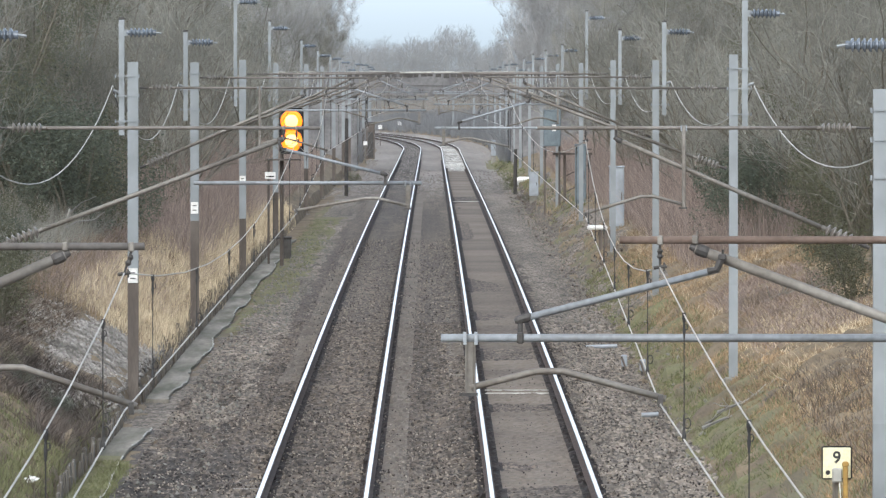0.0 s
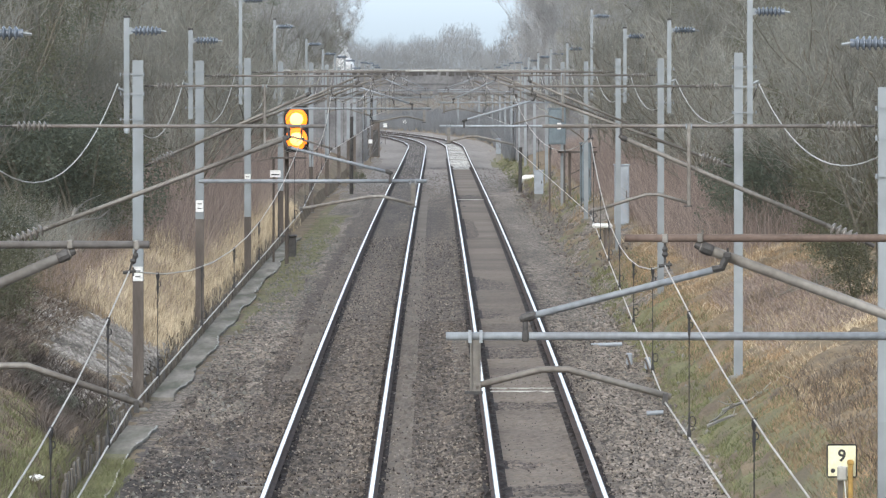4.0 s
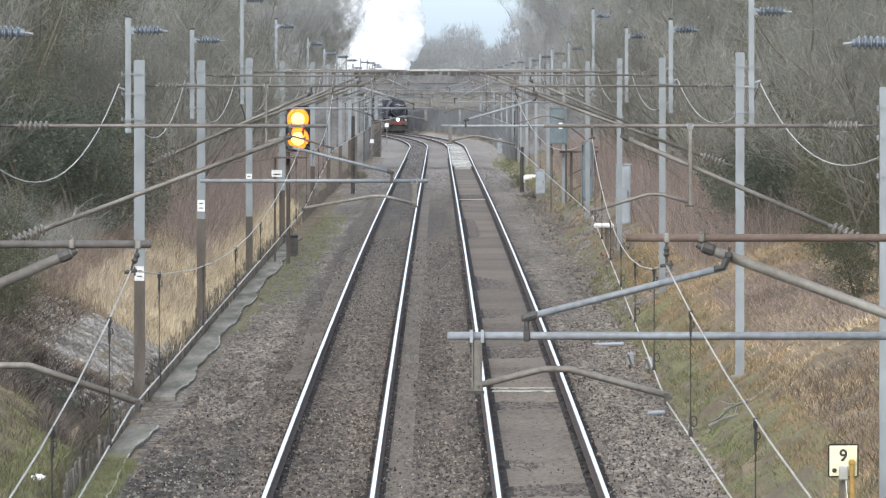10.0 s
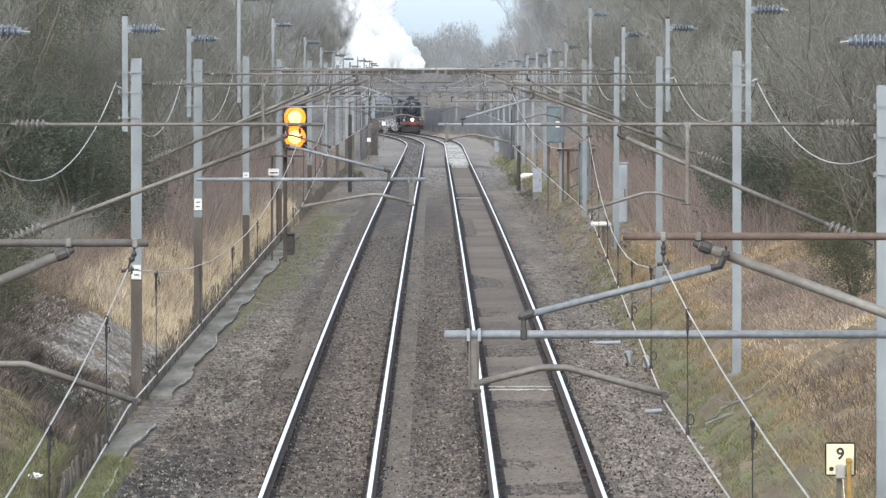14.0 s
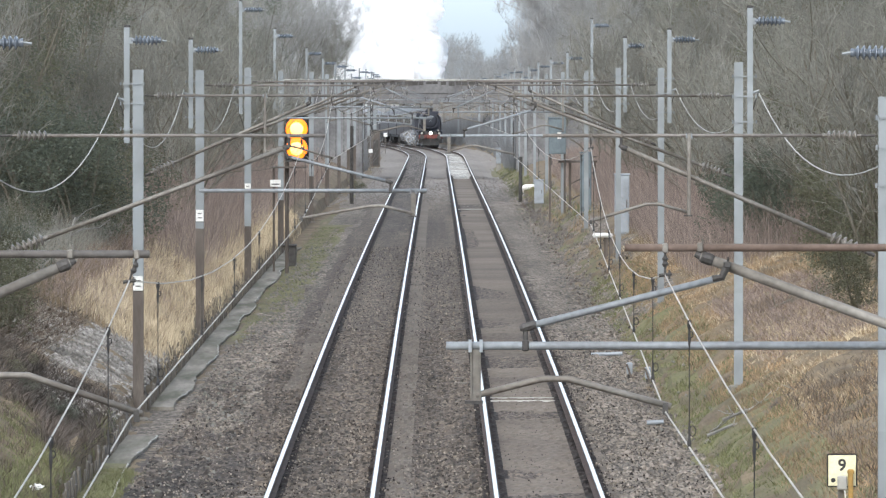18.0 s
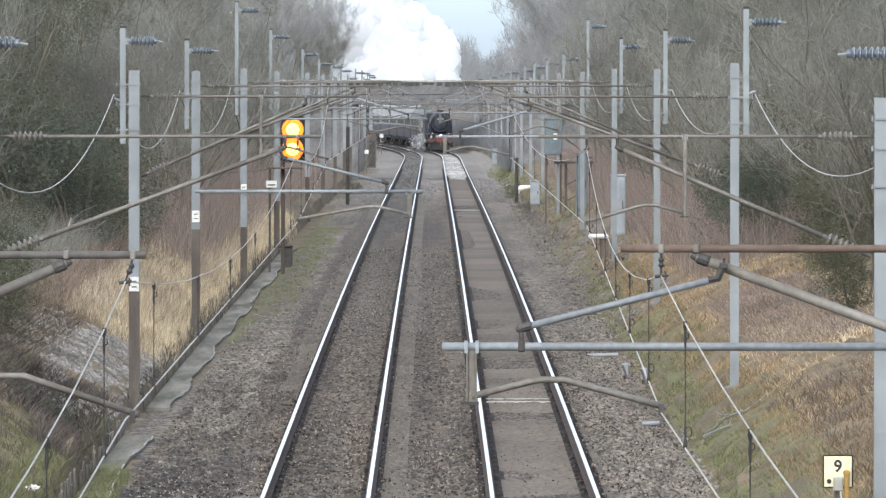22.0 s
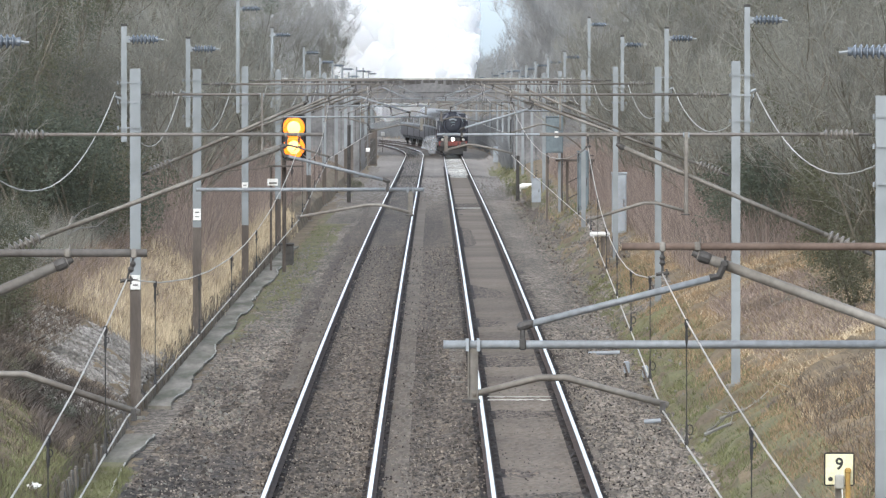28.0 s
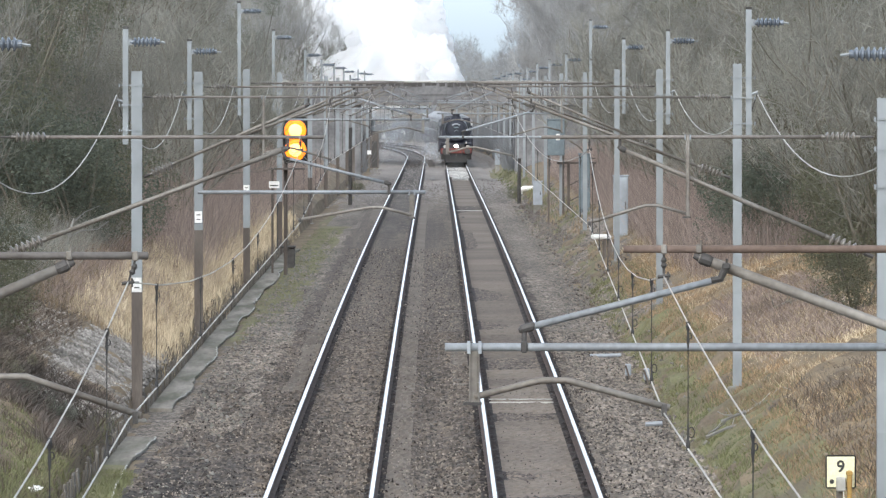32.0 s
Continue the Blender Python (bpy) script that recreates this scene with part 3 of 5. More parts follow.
    part("strut_tube", pipe(bmesh.new(), [foot + way * 0.6, end], 0.028, 8), "oldtube", t, "weathered strut tube", smooth=True)
    bm = lathe(bmesh.new(), end - way * 0.075, end + way * 0.03, ((0, 0.03), (0.15, 0.035), (0.55, 0.035), (0.7, 0.024), (1, 0.016)), 10)
    pipe(bm, [end, (sx, 0, tie_z - 0.02)], 0.016, 6)
    clamp = part("strut_clamp", bm, "fitting", t, "dark cast strut clamp")
    bm = box(bmesh.new(), sx - 0.017, sx + 0.017, -0.026, 0.026, tie_z - 0.024, tie_z + 0.025, 0.006)
    pipe(bm, [(sx + 0.012, -0.02, tie_z + 0.02), (sx + 0.012, -0.02, tie_z + 0.05)], 0.006, 5)
    part("saddle", bm, "oldtube", clamp, "pale bolted saddle")
    part("strut_pivot", pipe(bmesh.new(), [foot, foot + way * 0.12], 0.03, 6), "fitting", t)
    cx = X(track_x + stagger)
    lean = -0.04 if side < 0 and drop < 0.1 else 0.0
    low = Vector((cx + lean, 0, tie_z - 0.148))
    bm = pipe(bmesh.new(), [(cx, 0, tie_z - 0.02), low], 0.007, 6)
    lathe(bm, (cx, 0, tie_z - 0.045), (cx + lean * 0.6, 0, tie_z - 0.105), ((0, 0.008), (0.25, 0.017), (0.5, 0.011), (0.75, 0.018), (1, 0.008)), 8)
    pipe(bm, [low + Vector((-0.035, -0.01, -0.004)), low + Vector((0.035, -0.01, 0.006))], 0.011, 6)
    pipe(bm, [low + Vector((0.022, -0.015, -0.022)), low + Vector((0.022, -0.015, 0.026))], 0.006, 5)
    hanger = part("catenary_hanger", bm, "fitting", t, "dark catenary hanger")
    part("saddle", box(bmesh.new(), cx - 0.016, cx + 0.016, -0.028, 0.028, tie_z - 0.028, tie_z + 0.024, 0.006), "oldtube", hanger, "pale bolted saddle")
    if pull:
        rz = wire_z + 0.36
        xin = X(track_x) + s * 1.55
        u = (rz - foot.z) / max(0.05, way.z)
        xo = (foot + way * u).x + (s * 0.32 if side < 0 and d == 100.0 else 0.0)
        part("registration_tube", pipe(bmesh.new(), [(xo, -0.08, rz), (xin, -0.08, rz)], 0.0225, 8), "tube", t, "grey registration tube", smooth=True)
        part("stay_tube", pipe(bmesh.new(), [(X(track_x) + s * 1.12, -0.06, rz + 0.1), (X(track_x) + s * (0.055 if drop < 0.1 else -0.1), -0.06, sz - 0.115)], 0.019, 8), "tube", t, "grey stay tube", smooth=True)
        bm = pipe(bmesh.new(), [(X(track_x) + s * 1.12, -0.06, rz + 0.02), (X(track_x) + s * 1.12, -0.06, rz + 0.115)], 0.014, 6)
        lathe(bm, (X(track_x) + s * 1.15, -0.06, rz + 0.09), (X(track_x) + s * 1.06, -0.06, rz + 0.118), ((0, 0.012), (0.2, 0.024), (0.8, 0.024), (1, 0.018)), 8)
        foot_clamp = part("stay_clamp", bm, "fitting", t, "dark cast stay clamp")
        part("saddle", box(bmesh.new(), X(track_x) + s * 1.12 - 0.018, X(track_x) + s * 1.12 + 0.018, -0.11, -0.05, rz - 0.03, rz + 0.03, 0.006), "fitting", foot_clamp)
        tx = X(track_x) + s * (0.055 if drop < 0.1 else -0.1)
        bm = pipe(bmesh.new(), [(tx + s * 0.05, -0.06, sz - 0.125), (tx, -0.06, sz - 0.115), (tx - s * 0.03, -0.06, sz - 0.05)], 0.021, 7)
        pipe(bm, [(tx - s * 0.03, -0.075, sz - 0.06), (tx - s * 0.034, -0.075, sz - 0.005)], 0.006, 5)
        box(bm, tx - s * 0.03 - 0.02, tx - s * 0.03 + 0.02, -0.085, 0.03, sz - 0.062, sz - 0.03, 0.005)
        part("stay_clamp", bm, "fitting", t, "dark cast stay clamp")
        bx = xin - s * 0.16
        az = rz - 0.27
        arm = [(bx, -0.08, az), (bx - s * 0.36, -0.08, az + 0.09), (bx - s * 0.5, -0.08, az + 0.09), (cx - s * 0.03, -0.08, wire_z + 0.03)]
    else:
        bx = X(track_x) - s * (1.05 if drop < 0.1 else 1.38)
        rz = tie_z
        az = wire_z + 0.14
        arm = [(bx, -0.08, az), (bx + s * 0.35, -0.08, az + 0.10), (bx + s * 0.5, -0.08, az + 0.10), (cx + s * 0.03, -0.08, wire_z + 0.03)]
    if pull:
        bm = box(bmesh.new(), bx - 0.019, bx + 0.019, -0.088, -0.08, az - 0.03, rz, 0.002)
        for q in (-0.024, 0.024):
            box(bm, bx + q - 0.005, bx + q + 0.005, -0.1, -0.07, az - 0.03, rz, 0.002)
    else:
        bm = box(bmesh.new(), bx - 0.023, bx + 0.023, -0.1, -0.06, az - 0.04, rz + 0.03, 0.006)
    part("drop_bracket", bm, "oldtube", t, "grey drop bracket")
    part("bracket_foot", box(bmesh.new(), bx - 0.06, bx + 0.04, -0.105, -0.06, az - 0.045, az - 0.028), "fitting", t)
    for k in (-0.03, 0.03):
        part("bracket_clip", box(bmesh.new(), bx + k - 0.009, bx + k + 0.009, -0.115, -0.045, rz - 0.035, rz + 0.032), "tube", t)
    part("steady_arm", pipe(bmesh.new(), arm, 0.0185, 8), "oldtube", t, "cranked steady arm", smooth=True)
    bm = bmesh.new()
    box(bm, cx - 0.014, cx + 0.014, -0.1, 0.02, wire_z - 0.015, wire_z + 0.05)
    part("wire_clip", bm, "fitting", t)
    return t


# distance, contact wire, tie height, mast top; both sides of the line alike
SUPPORTS = (
    (45.9, 4.18, 5.07, 5.9), (100.0, 4.25, 5.30, 5.76), (148.5, 4.52, 5.66, 6.2), (200.0, 4.6, 5.80, 6.2), (247.0, 4.6, 5.85, 6.25), (300.0, 4.6, 5.85, 6.2),
    (356.0, 4.6, 5.85, 6.2), (408.0, 4.55, 5.8, 6.15), (458.0, 4.5, 5.6, 6.1), (506.0, 4.4, 5.3, 6.0), (545.0, 4.3, 5.0, 5.6), (600.0, 4.4, 5.4, 6.1),
    (655.0, 4.5, 5.7, 6.2), (710.0, 4.5, 5.7, 6.2), (765.0, 4.5, 5.7, 6.2), (820.0, 4.5, 5.7, 6.2), (880.0, 4.5, 5.7, 6.2))
LEFT_AT = (45.9, 100.0, 150.0, 189.0, 237.0, 287.0, 357.0, 408.0, 458.0, 506.0, 545.0, 600.0, 655.0, 710.0, 765.0, 820.0, 880.0)
WIRE = {-1: [], 1: []}
for k, (d, wz, tz, top) in enumerate(SUPPORTS):
    for side in (-1, 1):
        dd = LEFT_AT[k] if side < 0 else d
        pull = (k % 2 == 0) == (side > 0)
        tx = LEFT if side < 0 else RIGHT
        st = (-0.36 if side > 0 else 0.07) if pull else (0.22 if side > 0 else 0.04)
        if k > 1:
            st = -side * 0.25 if pull else side * 0.2
        xm = side * 5.3
        tall = {(-1, 1): 0.87, (1, 1): 0.75, (-1, 2): 0.75, (1, 2): 0.95, (-1, 3): 0.68, (1, 3): 0.9, (-1, 4): 1.85, (1, 4): 0.87, (-1, 5): 1.4, (1, 5): 1.83,
                (-1, 6): 1.0, (1, 6): 0.8}.get((side, k), 0.75)
        top_here = {(-1, 2): 6.12, (-1, 3): 6.14, (1, 2): 6.25}.get((side, k), top)
        tie = 5.035 if (side, k) == (-1, 0) else tz
        wz = SUPPORTS[k][1] + {(-1, 0): -0.04, (-1, 1): 0.04, (1, 2): 0.08, (-1, 3): 0.11}.get((side, k), 0.0)
        mast(side, dd, xm, top_here, tx, tie, tie - 1.42, wz, st, pull, plate=1 < k < 5 and side < 0, feeder=k > 0,
             feeder_top=tall, number_z={2: 2.2, 3: 2.76, 4: 2.74}.get(k, 2.9), brown={2: 2.2, 3: 2.6}.get(k, 1.8),
             reach={(-1, 0): 0.11, (1, 0): 0.58}.get((side, k), 0.35), strut_in=(0.17 if k == 0 else -0.08) if pull else (-0.32 if k == 0 else -0.58), inward=(side, k) == (1, 1),
             drop=0.045 if k == 0 else 0.13)
        WIRE[side].append((tx + st - (0.04 if (side, k) == (-1, 0) else 0), dd, wz, tz - (0.18 if (side, k) == (-1, 0) else 0.15)))


def overhead(side):
    t = thing("overhead_wire", "contact wire hung on droppers below a sagging catenary wire", "overhead wire", "overhead wires")
    rows = WIRE[side]
    a0 = rows[0]
    first = (a0[0] + (0.0 if side > 0 else 0.6), -2.0, a0[2] - 0.02, a0[3])
    rows = [first] + rows
    contact, cat = [], []
    for (x0, d0, c0, m0), (x1, d1, c1, m1) in zip(rows, rows[1:]):
        n = 10
        span = d1 - d0
        for k in range(n):
            u = k / n
            d = d0 + span * u
            o, g = swerve(d), wire_level(d)
            contact.append((x0 + (x1 - x0) * u + o, d, c0 + (c1 - c0) * u + g))
            cat.append((x0 + (x1 - x0) * u + o, d, m0 + (m1 - m0) * u + g - 4 * u * (1 - u) * min(0.5, (m0 - c0) * 0.55) * (span / 50) ** 2))
        for d in ([d1 - 21.4, d1 - 12.9, d1 - 4.4] if d0 < 0 else [d0 + span * (k + 0.5) / 6 for k in range(6)]):
            u = (d - d0) / span
            o, g = swerve(d), wire_level(d)
            x = x0 + (x1 - x0) * u + o
            zc = c0 + (c1 - c0) * u + g
            zm = m0 + (m1 - m0) * u + g - 4 * u * (1 - u) * min(0.5, (m0 - c0) * 0.55) * (span / 50) ** 2
            if zm - zc < 0.05:
                continue
            bm = pipe(bmesh.new(), [(x, d, zc), (x, d, zm)], 0.0027, 4)
            lathe(bm, (x, d, zm - 0.12), (x, d, zm + 0.01), ((0, 0.004), (0.3, 0.008), (0.6, 0.005), (0.8, 0.011), (1, 0.009)), 6)
            lathe(bm, (x, d, zc - 0.01), (x, d, zc + 0.13), ((0, 0.008), (0.2, 0.011), (0.45, 0.005), (0.7, 0.006), (1, 0.003)), 6)
            if d < 130:
                for zr, ro in ((zc + 0.08, 0.016), (zm - 0.06, 0.009)):
                    pipe(bm, [(x + ro + ro * math.cos(q), d, zr + 1.6 * ro * math.sin(q)) for q in np.linspace(0, 2 * math.pi, 13)], 0.0028, 4)
            part("dropper", bm, "black", t)
    part("contact_wire", pipe(bmesh.new(), contact, 0.005, 6), "wire", t, "pale worn contact wire")
    part("catenary_wire", pipe(bmesh.new(), cat, 0.0042, 6), "wire", t, "weathered catenary wire")


overhead(-1)
overhead(1)


def earth_cable(side):
    """Slack cable slung from mast to mast on the outer side of the line."""
    t = thing("earth_cable", "pale slack cable slung from mast to mast", "cable", "slack cables")
    at = [(LEFT_AT[k] if side < 0 else s[0], s[3]) for k, s in enumerate(SUPPORTS)][1:10]
    for (d0, t0), (d1, t1) in zip(at, at[1:]):
        pts = []
        for k in range(17):
            u = k / 16
            d = d0 + (d1 - d0) * u
            pts.append((side * 5.66 + swerve(d), d, (t0 + (t1 - t0) * u) - 0.5 - (1.12 if side < 0 else 0.86) * 4 * u * (1 - u) + wire_level(d)))
        part("cable_span", pipe(bmesh.new(), pts, 0.0095, 6), "earthwire", t)


earth_cable(-1)
earth_cable(1)


# ---- overbridge across the line
def bridge():
    t = thing("overbridge", "sooty brick and girder road bridge with pale coping", "bridge")
    d, w = 556.0, 2.6
    g = -0.155
    soffit, deck = 4.35 + g, 5.05 + g
    part("deck_girder", box(bmesh.new(), -30, 30, d - w, d + w, soffit, deck, 0.03), "brick", t, "dark stained bridge deck")
    for y in (d - w, d + w - 0.4):
        part("parapet", box(bmesh.new(), -30, 30, y - 0.05, y + 0.35, deck + 0.004, 5.70), "brick", t, "sooty brick parapet")
        rr = random.Random(9)
        for k in range(56):
            x = -13.2 + 0.48 * k + rr.uniform(-0.06, 0.06)
            part("recess", box(bmesh.new(), x, x + rr.uniform(0.3, 0.44), y - 0.07, y - 0.054, 5.46 + rr.uniform(-0.08, 0.06), 5.67), "fitting", t, "dark flat plate marking a recess")
        for k in range(40):
            part("coping", box(bmesh.new(), -30 + 1.5 * k + 0.01, -30 + 1.5 * k + 1.49, y - 0.1, y + 0.4, 5.704, 5.80 + 0.012 * (k % 3), 0.02), "coping", t)
    for k in range(30):
        x = -29.2 + 2.0 * k
        part("stiffener", box(bmesh.new(), x - 0.06, x + 0.06, d - w - 0.12, d - w - 0.004, soffit + 0.05, deck + 0.25), "brick", t)
    for x0, x1 in ((-30, -4.9), (5.2, 30)):
        part("abutment", box(bmesh.new(), x0, x1, d - w + 0.2, d + w - 0.2, -1.5, soffit - 0.004), "brick", t, "sooty brick abutment")


bridge()


# ---- signal, cabinets, posts and signs
def signal():
    d, x = 258.0, -4.28
    t = thing("railway_signal", "black double-yellow colour-light signal lit amber on a post", "signal", m=pose(x, d, wire_level(d)))
    gz = land(x, d) - 0.1
    part("signal_post", pipe(bmesh.new(), [(-0.3, 0.12, gz), (-0.3, 0.12, 3.6)], 0.06, 10), "brownsteel", t)
    bm = bmesh.new()
    box(bm, -0.37, 0.37, 0.0, 0.03, 3.40, 4.80, 0.06)
    part("backboard", bm, "black", t, "black backboard")
    for z in (4.40, 3.80):
        bm = lathe(bmesh.new(), (0, 0.0, z), (0, -0.06, z), ((0, 0.36), (0.6, 0.36), (1, 0.35)), 20)
        part("lens_ring", bm, "black", t)
        lens = part("lens", lathe(bmesh.new(), (0, -0.062, z), (0, -0.08, z), ((0, 0.335), (0.6, 0.325), (1, 0.24)), 20), "amber", t, "lit amber lens, oversize for its glare")
        part("lens_core", lathe(bmesh.new(), (0, -0.082, z), (0, -0.11, z), ((0, 0.2), (0.6, 0.17), (1, 0.08)), 20), "amber_core", lens, "brilliant lens centre")
    bm = bmesh.new()
    box(bm, -0.75, 0.3, -0.35, 0.3, 3.2, 3.25)
    part("platform", bm, "brownsteel", t)
    for a in (-0.7,):
        part("platform_leg", pipe(bmesh.new(), [(a, 0.0, gz), (a, 0.0, 3.2)], 0.035, 8), "brownsteel", t)
    bm = box(bmesh.new(), -0.8, -0.48, -0.36, -0.352, 2.64, 2.85, 0.003)
    sign = part("plate", bm, "white", t, "white identification plate")
    part("plate_writing", box(bmesh.new(), -0.76, -0.52, -0.366, -0.3615, 2.70, 2.735), "black", sign)
    return t


signal()


def cabinet(name, x, d, z0, w, h, dep, mat, label, legs=0.0):
    t = thing(name, label, "cabinet", "lineside cabinets", pose(x + swerve(d), d, wire_level(d)))
    part("body", box(bmesh.new(), -w / 2, w / 2, 0, dep, z0, z0 + h, 0.015), mat, t)
    part("lid", box(bmesh.new(), -w / 2 - 0.03, w / 2 + 0.03, -0.04, dep + 0.03, z0 + h + 0.004, z0 + h + 0.05, 0.01), mat, t)
    door = part("door", box(bmesh.new(), -w / 2 + 0.04, w / 2 - 0.04, -0.018, -0.004, z0 + 0.05, z0 + h - 0.05, 0.004), mat, t)
    part("handle", box(bmesh.new(), w / 2 - 0.1, w / 2 - 0.07, -0.04, -0.02, z0 + h * 0.45, z0 + h * 0.58), "fitting", door)
    gz = land(x + swerve(d), d) - wire_level(d) - 0.2
    if legs:
        for a in (-w / 2 + 0.05, w / 2 - 0.05):
            part("leg", box(bmesh.new(), a - 0.04, a + 0.04, dep / 2 - 0.04, dep / 2 + 0.04, gz, z0 - 0.004), "brownsteel", t)
    else:
        part("plinth", box(bmesh.new(), -w / 2 + 0.02, w / 2 - 0.02, 0.02, dep - 0.02, gz, z0 - 0.004), "concrete", t)
    return t


cab = cabinet("relay_cabinet", 4.9, 344.0, 2.85, 0.7, 1.44, 0.5, "bluebox", "blue-grey steel cabinet raised on a steel platform", legs=1)
part("label_plate", box(bmesh.new(), 0.0, 0.16, -0.03, -0.022, 3.47, 3.73), "white", cab, "white label plate")
cabinet("lineside_cabinet", 5.85, 267.0, 1.02, 0.46, 1.86, 0.5, "greybox", "tall light grey steel lineside cabinet")
cabinet("lineside_cabinet", 5.73, 325.0, 0.7, 0.43, 2.35, 0.5, "bluebox", "tall slate-grey steel locker behind the platform")
cabinet("lineside_cabinet", 4.64, 384.0, 0.25, 0.42, 1.05, 0.4, "greybox", "small grey steel lineside cabinet")
cabinet("lineside_cabinet", 4.45, 610.0, 0.05, 0.36, 1.1, 0.4, "greybox", "pale grey steel lineside cabinet")


def platform():
    d = 345.0
    t = thing("steel_platform", "dark steel access platform on weathered legs", "platform", m=pose(5.84, d, 0))
    part("deck", box(bmesh.new(), -0.88, 0.7, -0.3, 0.5, 2.48, 2.57), "brownsteel", t)
    for a in (-0.73, -0.41, 0.12, 0.59):
        gz = land(5.84 + a, d) - 0.2
        part("leg", box(bmesh.new(), a - 0.055, a + 0.055, -0.045, 0.045, gz, 2.476), "steel" if a in (-0.73, 0.12) else "brownsteel", t, "weathered platform leg")
    for z in (1.6, 0.95):
        part("cross_brace", pipe(bmesh.new(), [(-0.41, 0.05, z), (0.59, 0.05, z + 0.5)], 0.025, 6), "brownsteel", t)
    part("handrail", pipe(bmesh.new(), [(0.12, -0.25, 2.72), (0.68, -0.25, 2.72)], 0.02, 6), "fitting", t)


platform()


def sign_nine():
    x, d = 5.035, 105.0
    gz = land(x, d)
    t = thing("numbered_sign", "cream square sign with black figure nine on a post", "sign", m=pose(x, d, gz))
    z = 6 - 668 / 142.5 - gz
    plate = part("plate", box(bmesh.new(), -0.19, 0.19, -0.02, 0.0, z - 0.418, z, 0.02), "black", t, "black sign edge")
    part("face", box(bmesh.new(), -0.172, 0.172, -0.03, -0.0205, z - 0.40, z - 0.02, 0.005), "cream", plate, "cream sign face")
    cu = bpy.data.curves.new("figure", "FONT")
    cu.body, cu.size, cu.extrude, cu.align_x, cu.offset = "9", 0.205, 0.002, "CENTER", 0.005
    fig = new("figure", cu)
    fig.parent, fig.matrix_basis = plate, pose(0, -0.034, z - 0.21, 90, 0, 0)
    cu.materials.append(M["black"])
    part("post", box(bmesh.new(), -0.05, 0.02, 0.002, 0.06, -0.3, z - 0.05), "timber", t)
    bm = box(bmesh.new(), -0.06, 0.06, -0.12, -0.04, z - 0.45, z - 0.27, 0.015)
    part("bracket_box", bm, "coping", t, "pale concrete bracket box")
    bm = box(bmesh.new(), 0.075, 0.135, -0.12, -0.05, -0.3, z - 0.19, 0.008)
    box(bm, 0.065, 0.145, -0.13, -0.04, z - 0.25, z - 0.2, 0.006)
    part("cable_guard", bm, "ochre", t, "ochre cable guard")
    part("cable", pipe(bmesh.new(), [(0.03, -0.1, z - 0.45), (0.05, -0.1, z - 0.7), (0.06, -0.08, -0.1)], 0.008, 5), "white", t, "thin pale cable")
    part("bolt", lathe(bmesh.new(), (-0.11, -0.03, z - 0.33), (-0.11, -0.045, z - 0.33), ((0, 0.03), (1, 0.025)), 10), "black", plate)


sign_nine()


def path_edge():
    """Narrow concrete path beside the line, held by a row of short upright boards."""
    r = random.Random(4)
    t = thing("lineside_path", "narrow concrete path with broken edge beside the track", "path", kind="structure")
    for a, b in ((112, 142.5), (154, 297)):
        d, w0 = a, 0.0
        while d < b:
            e = min(b, d + r.uniform(3.0, 7.5))
            w1 = r.uniform(-0.06, 0.10)
            n = max(4, int((e - d) / 0.4))
            bm = bmesh.new()
            edge, wob = [], 0.0
            for k in range(n + 1):
                wob = 0.6 * wob + r.uniform(-0.022, 0.022)
                edge.append((w0 + (w1 - w0) * k / n + (wob if 0 < k < n else 0), d + (e - d) * k / n))
            for x0, x1, z0 in ((-5.22, -4.80, -0.15), ):
                top = [[bm.verts.new((x0, y, z0 + grade(y))), bm.verts.new((x1 + w, y, z0 - 0.01 + grade(y)))] for w, y in edge]
                low = [bm.verts.new((x1 + w + 0.01, y, -0.42 + grade(y))) for w, y in edge]
                for k in range(n):
                    bm.faces.new((top[k][0], top[k][1], top[k + 1][1], top[k + 1][0]))
                    bm.faces.new((top[k][1], low[k], low[k + 1], top[k + 1][1]))
            for k in (0, n):
                bm.faces.new((top[k][0], top[k][1], low[k], bm.verts.new((-5.22, edge[k][1], -0.42))))
            slab = part("slab", bm, "mossy" if d < 131 else "grit", t)
            bm = bmesh.new()
            lip = [[bm.verts.new((-4.80 + w + o, y, z)) for o, z in ((-0.012, -0.156 + grade(y)), (0.0, -0.15 + grade(y)), (0.012, -0.156 + grade(y)), (0.014, -0.17 + grade(y)))] for w, y in edge]
            for p, q in zip(lip, lip[1:]):
                for k in range(3):
                    bm.faces.new((p[k], p[k + 1], q[k + 1], q[k]))
            part("worn_edge", bm, "coping" if r.random() < 0.55 else "grit", slab, "pale worn slab edge")
            d, w0 = e, w1
    f = thing("board_edging", "row of short weathered boards holding back the bank", "edging", kind="structure")
    base = [box(bmesh.new(), -0.02, 0.02, 0, 0.28, 0, h, 0.006) for h in (0.42, 0.47, 0.54)]
    kinds = []
    for b in base:
        me = bpy.data.meshes.new("board")
        b.to_mesh(me)
        b.free()
        me.materials.append(M["timber"])
        kinds.append(me)
    d = 118.0
    while d < 290:
        if not 143 < d < 153:
            ob = new("board", r.choice(kinds))
            ob.parent = f
            ob.matrix_basis = pose(-5.26 + r.uniform(-0.02, 0.02), d, -0.38 + grade(d), 0, r.uniform(-5, 5), 0)
        d += r.uniform(0.55, 0.75)


path_edge()


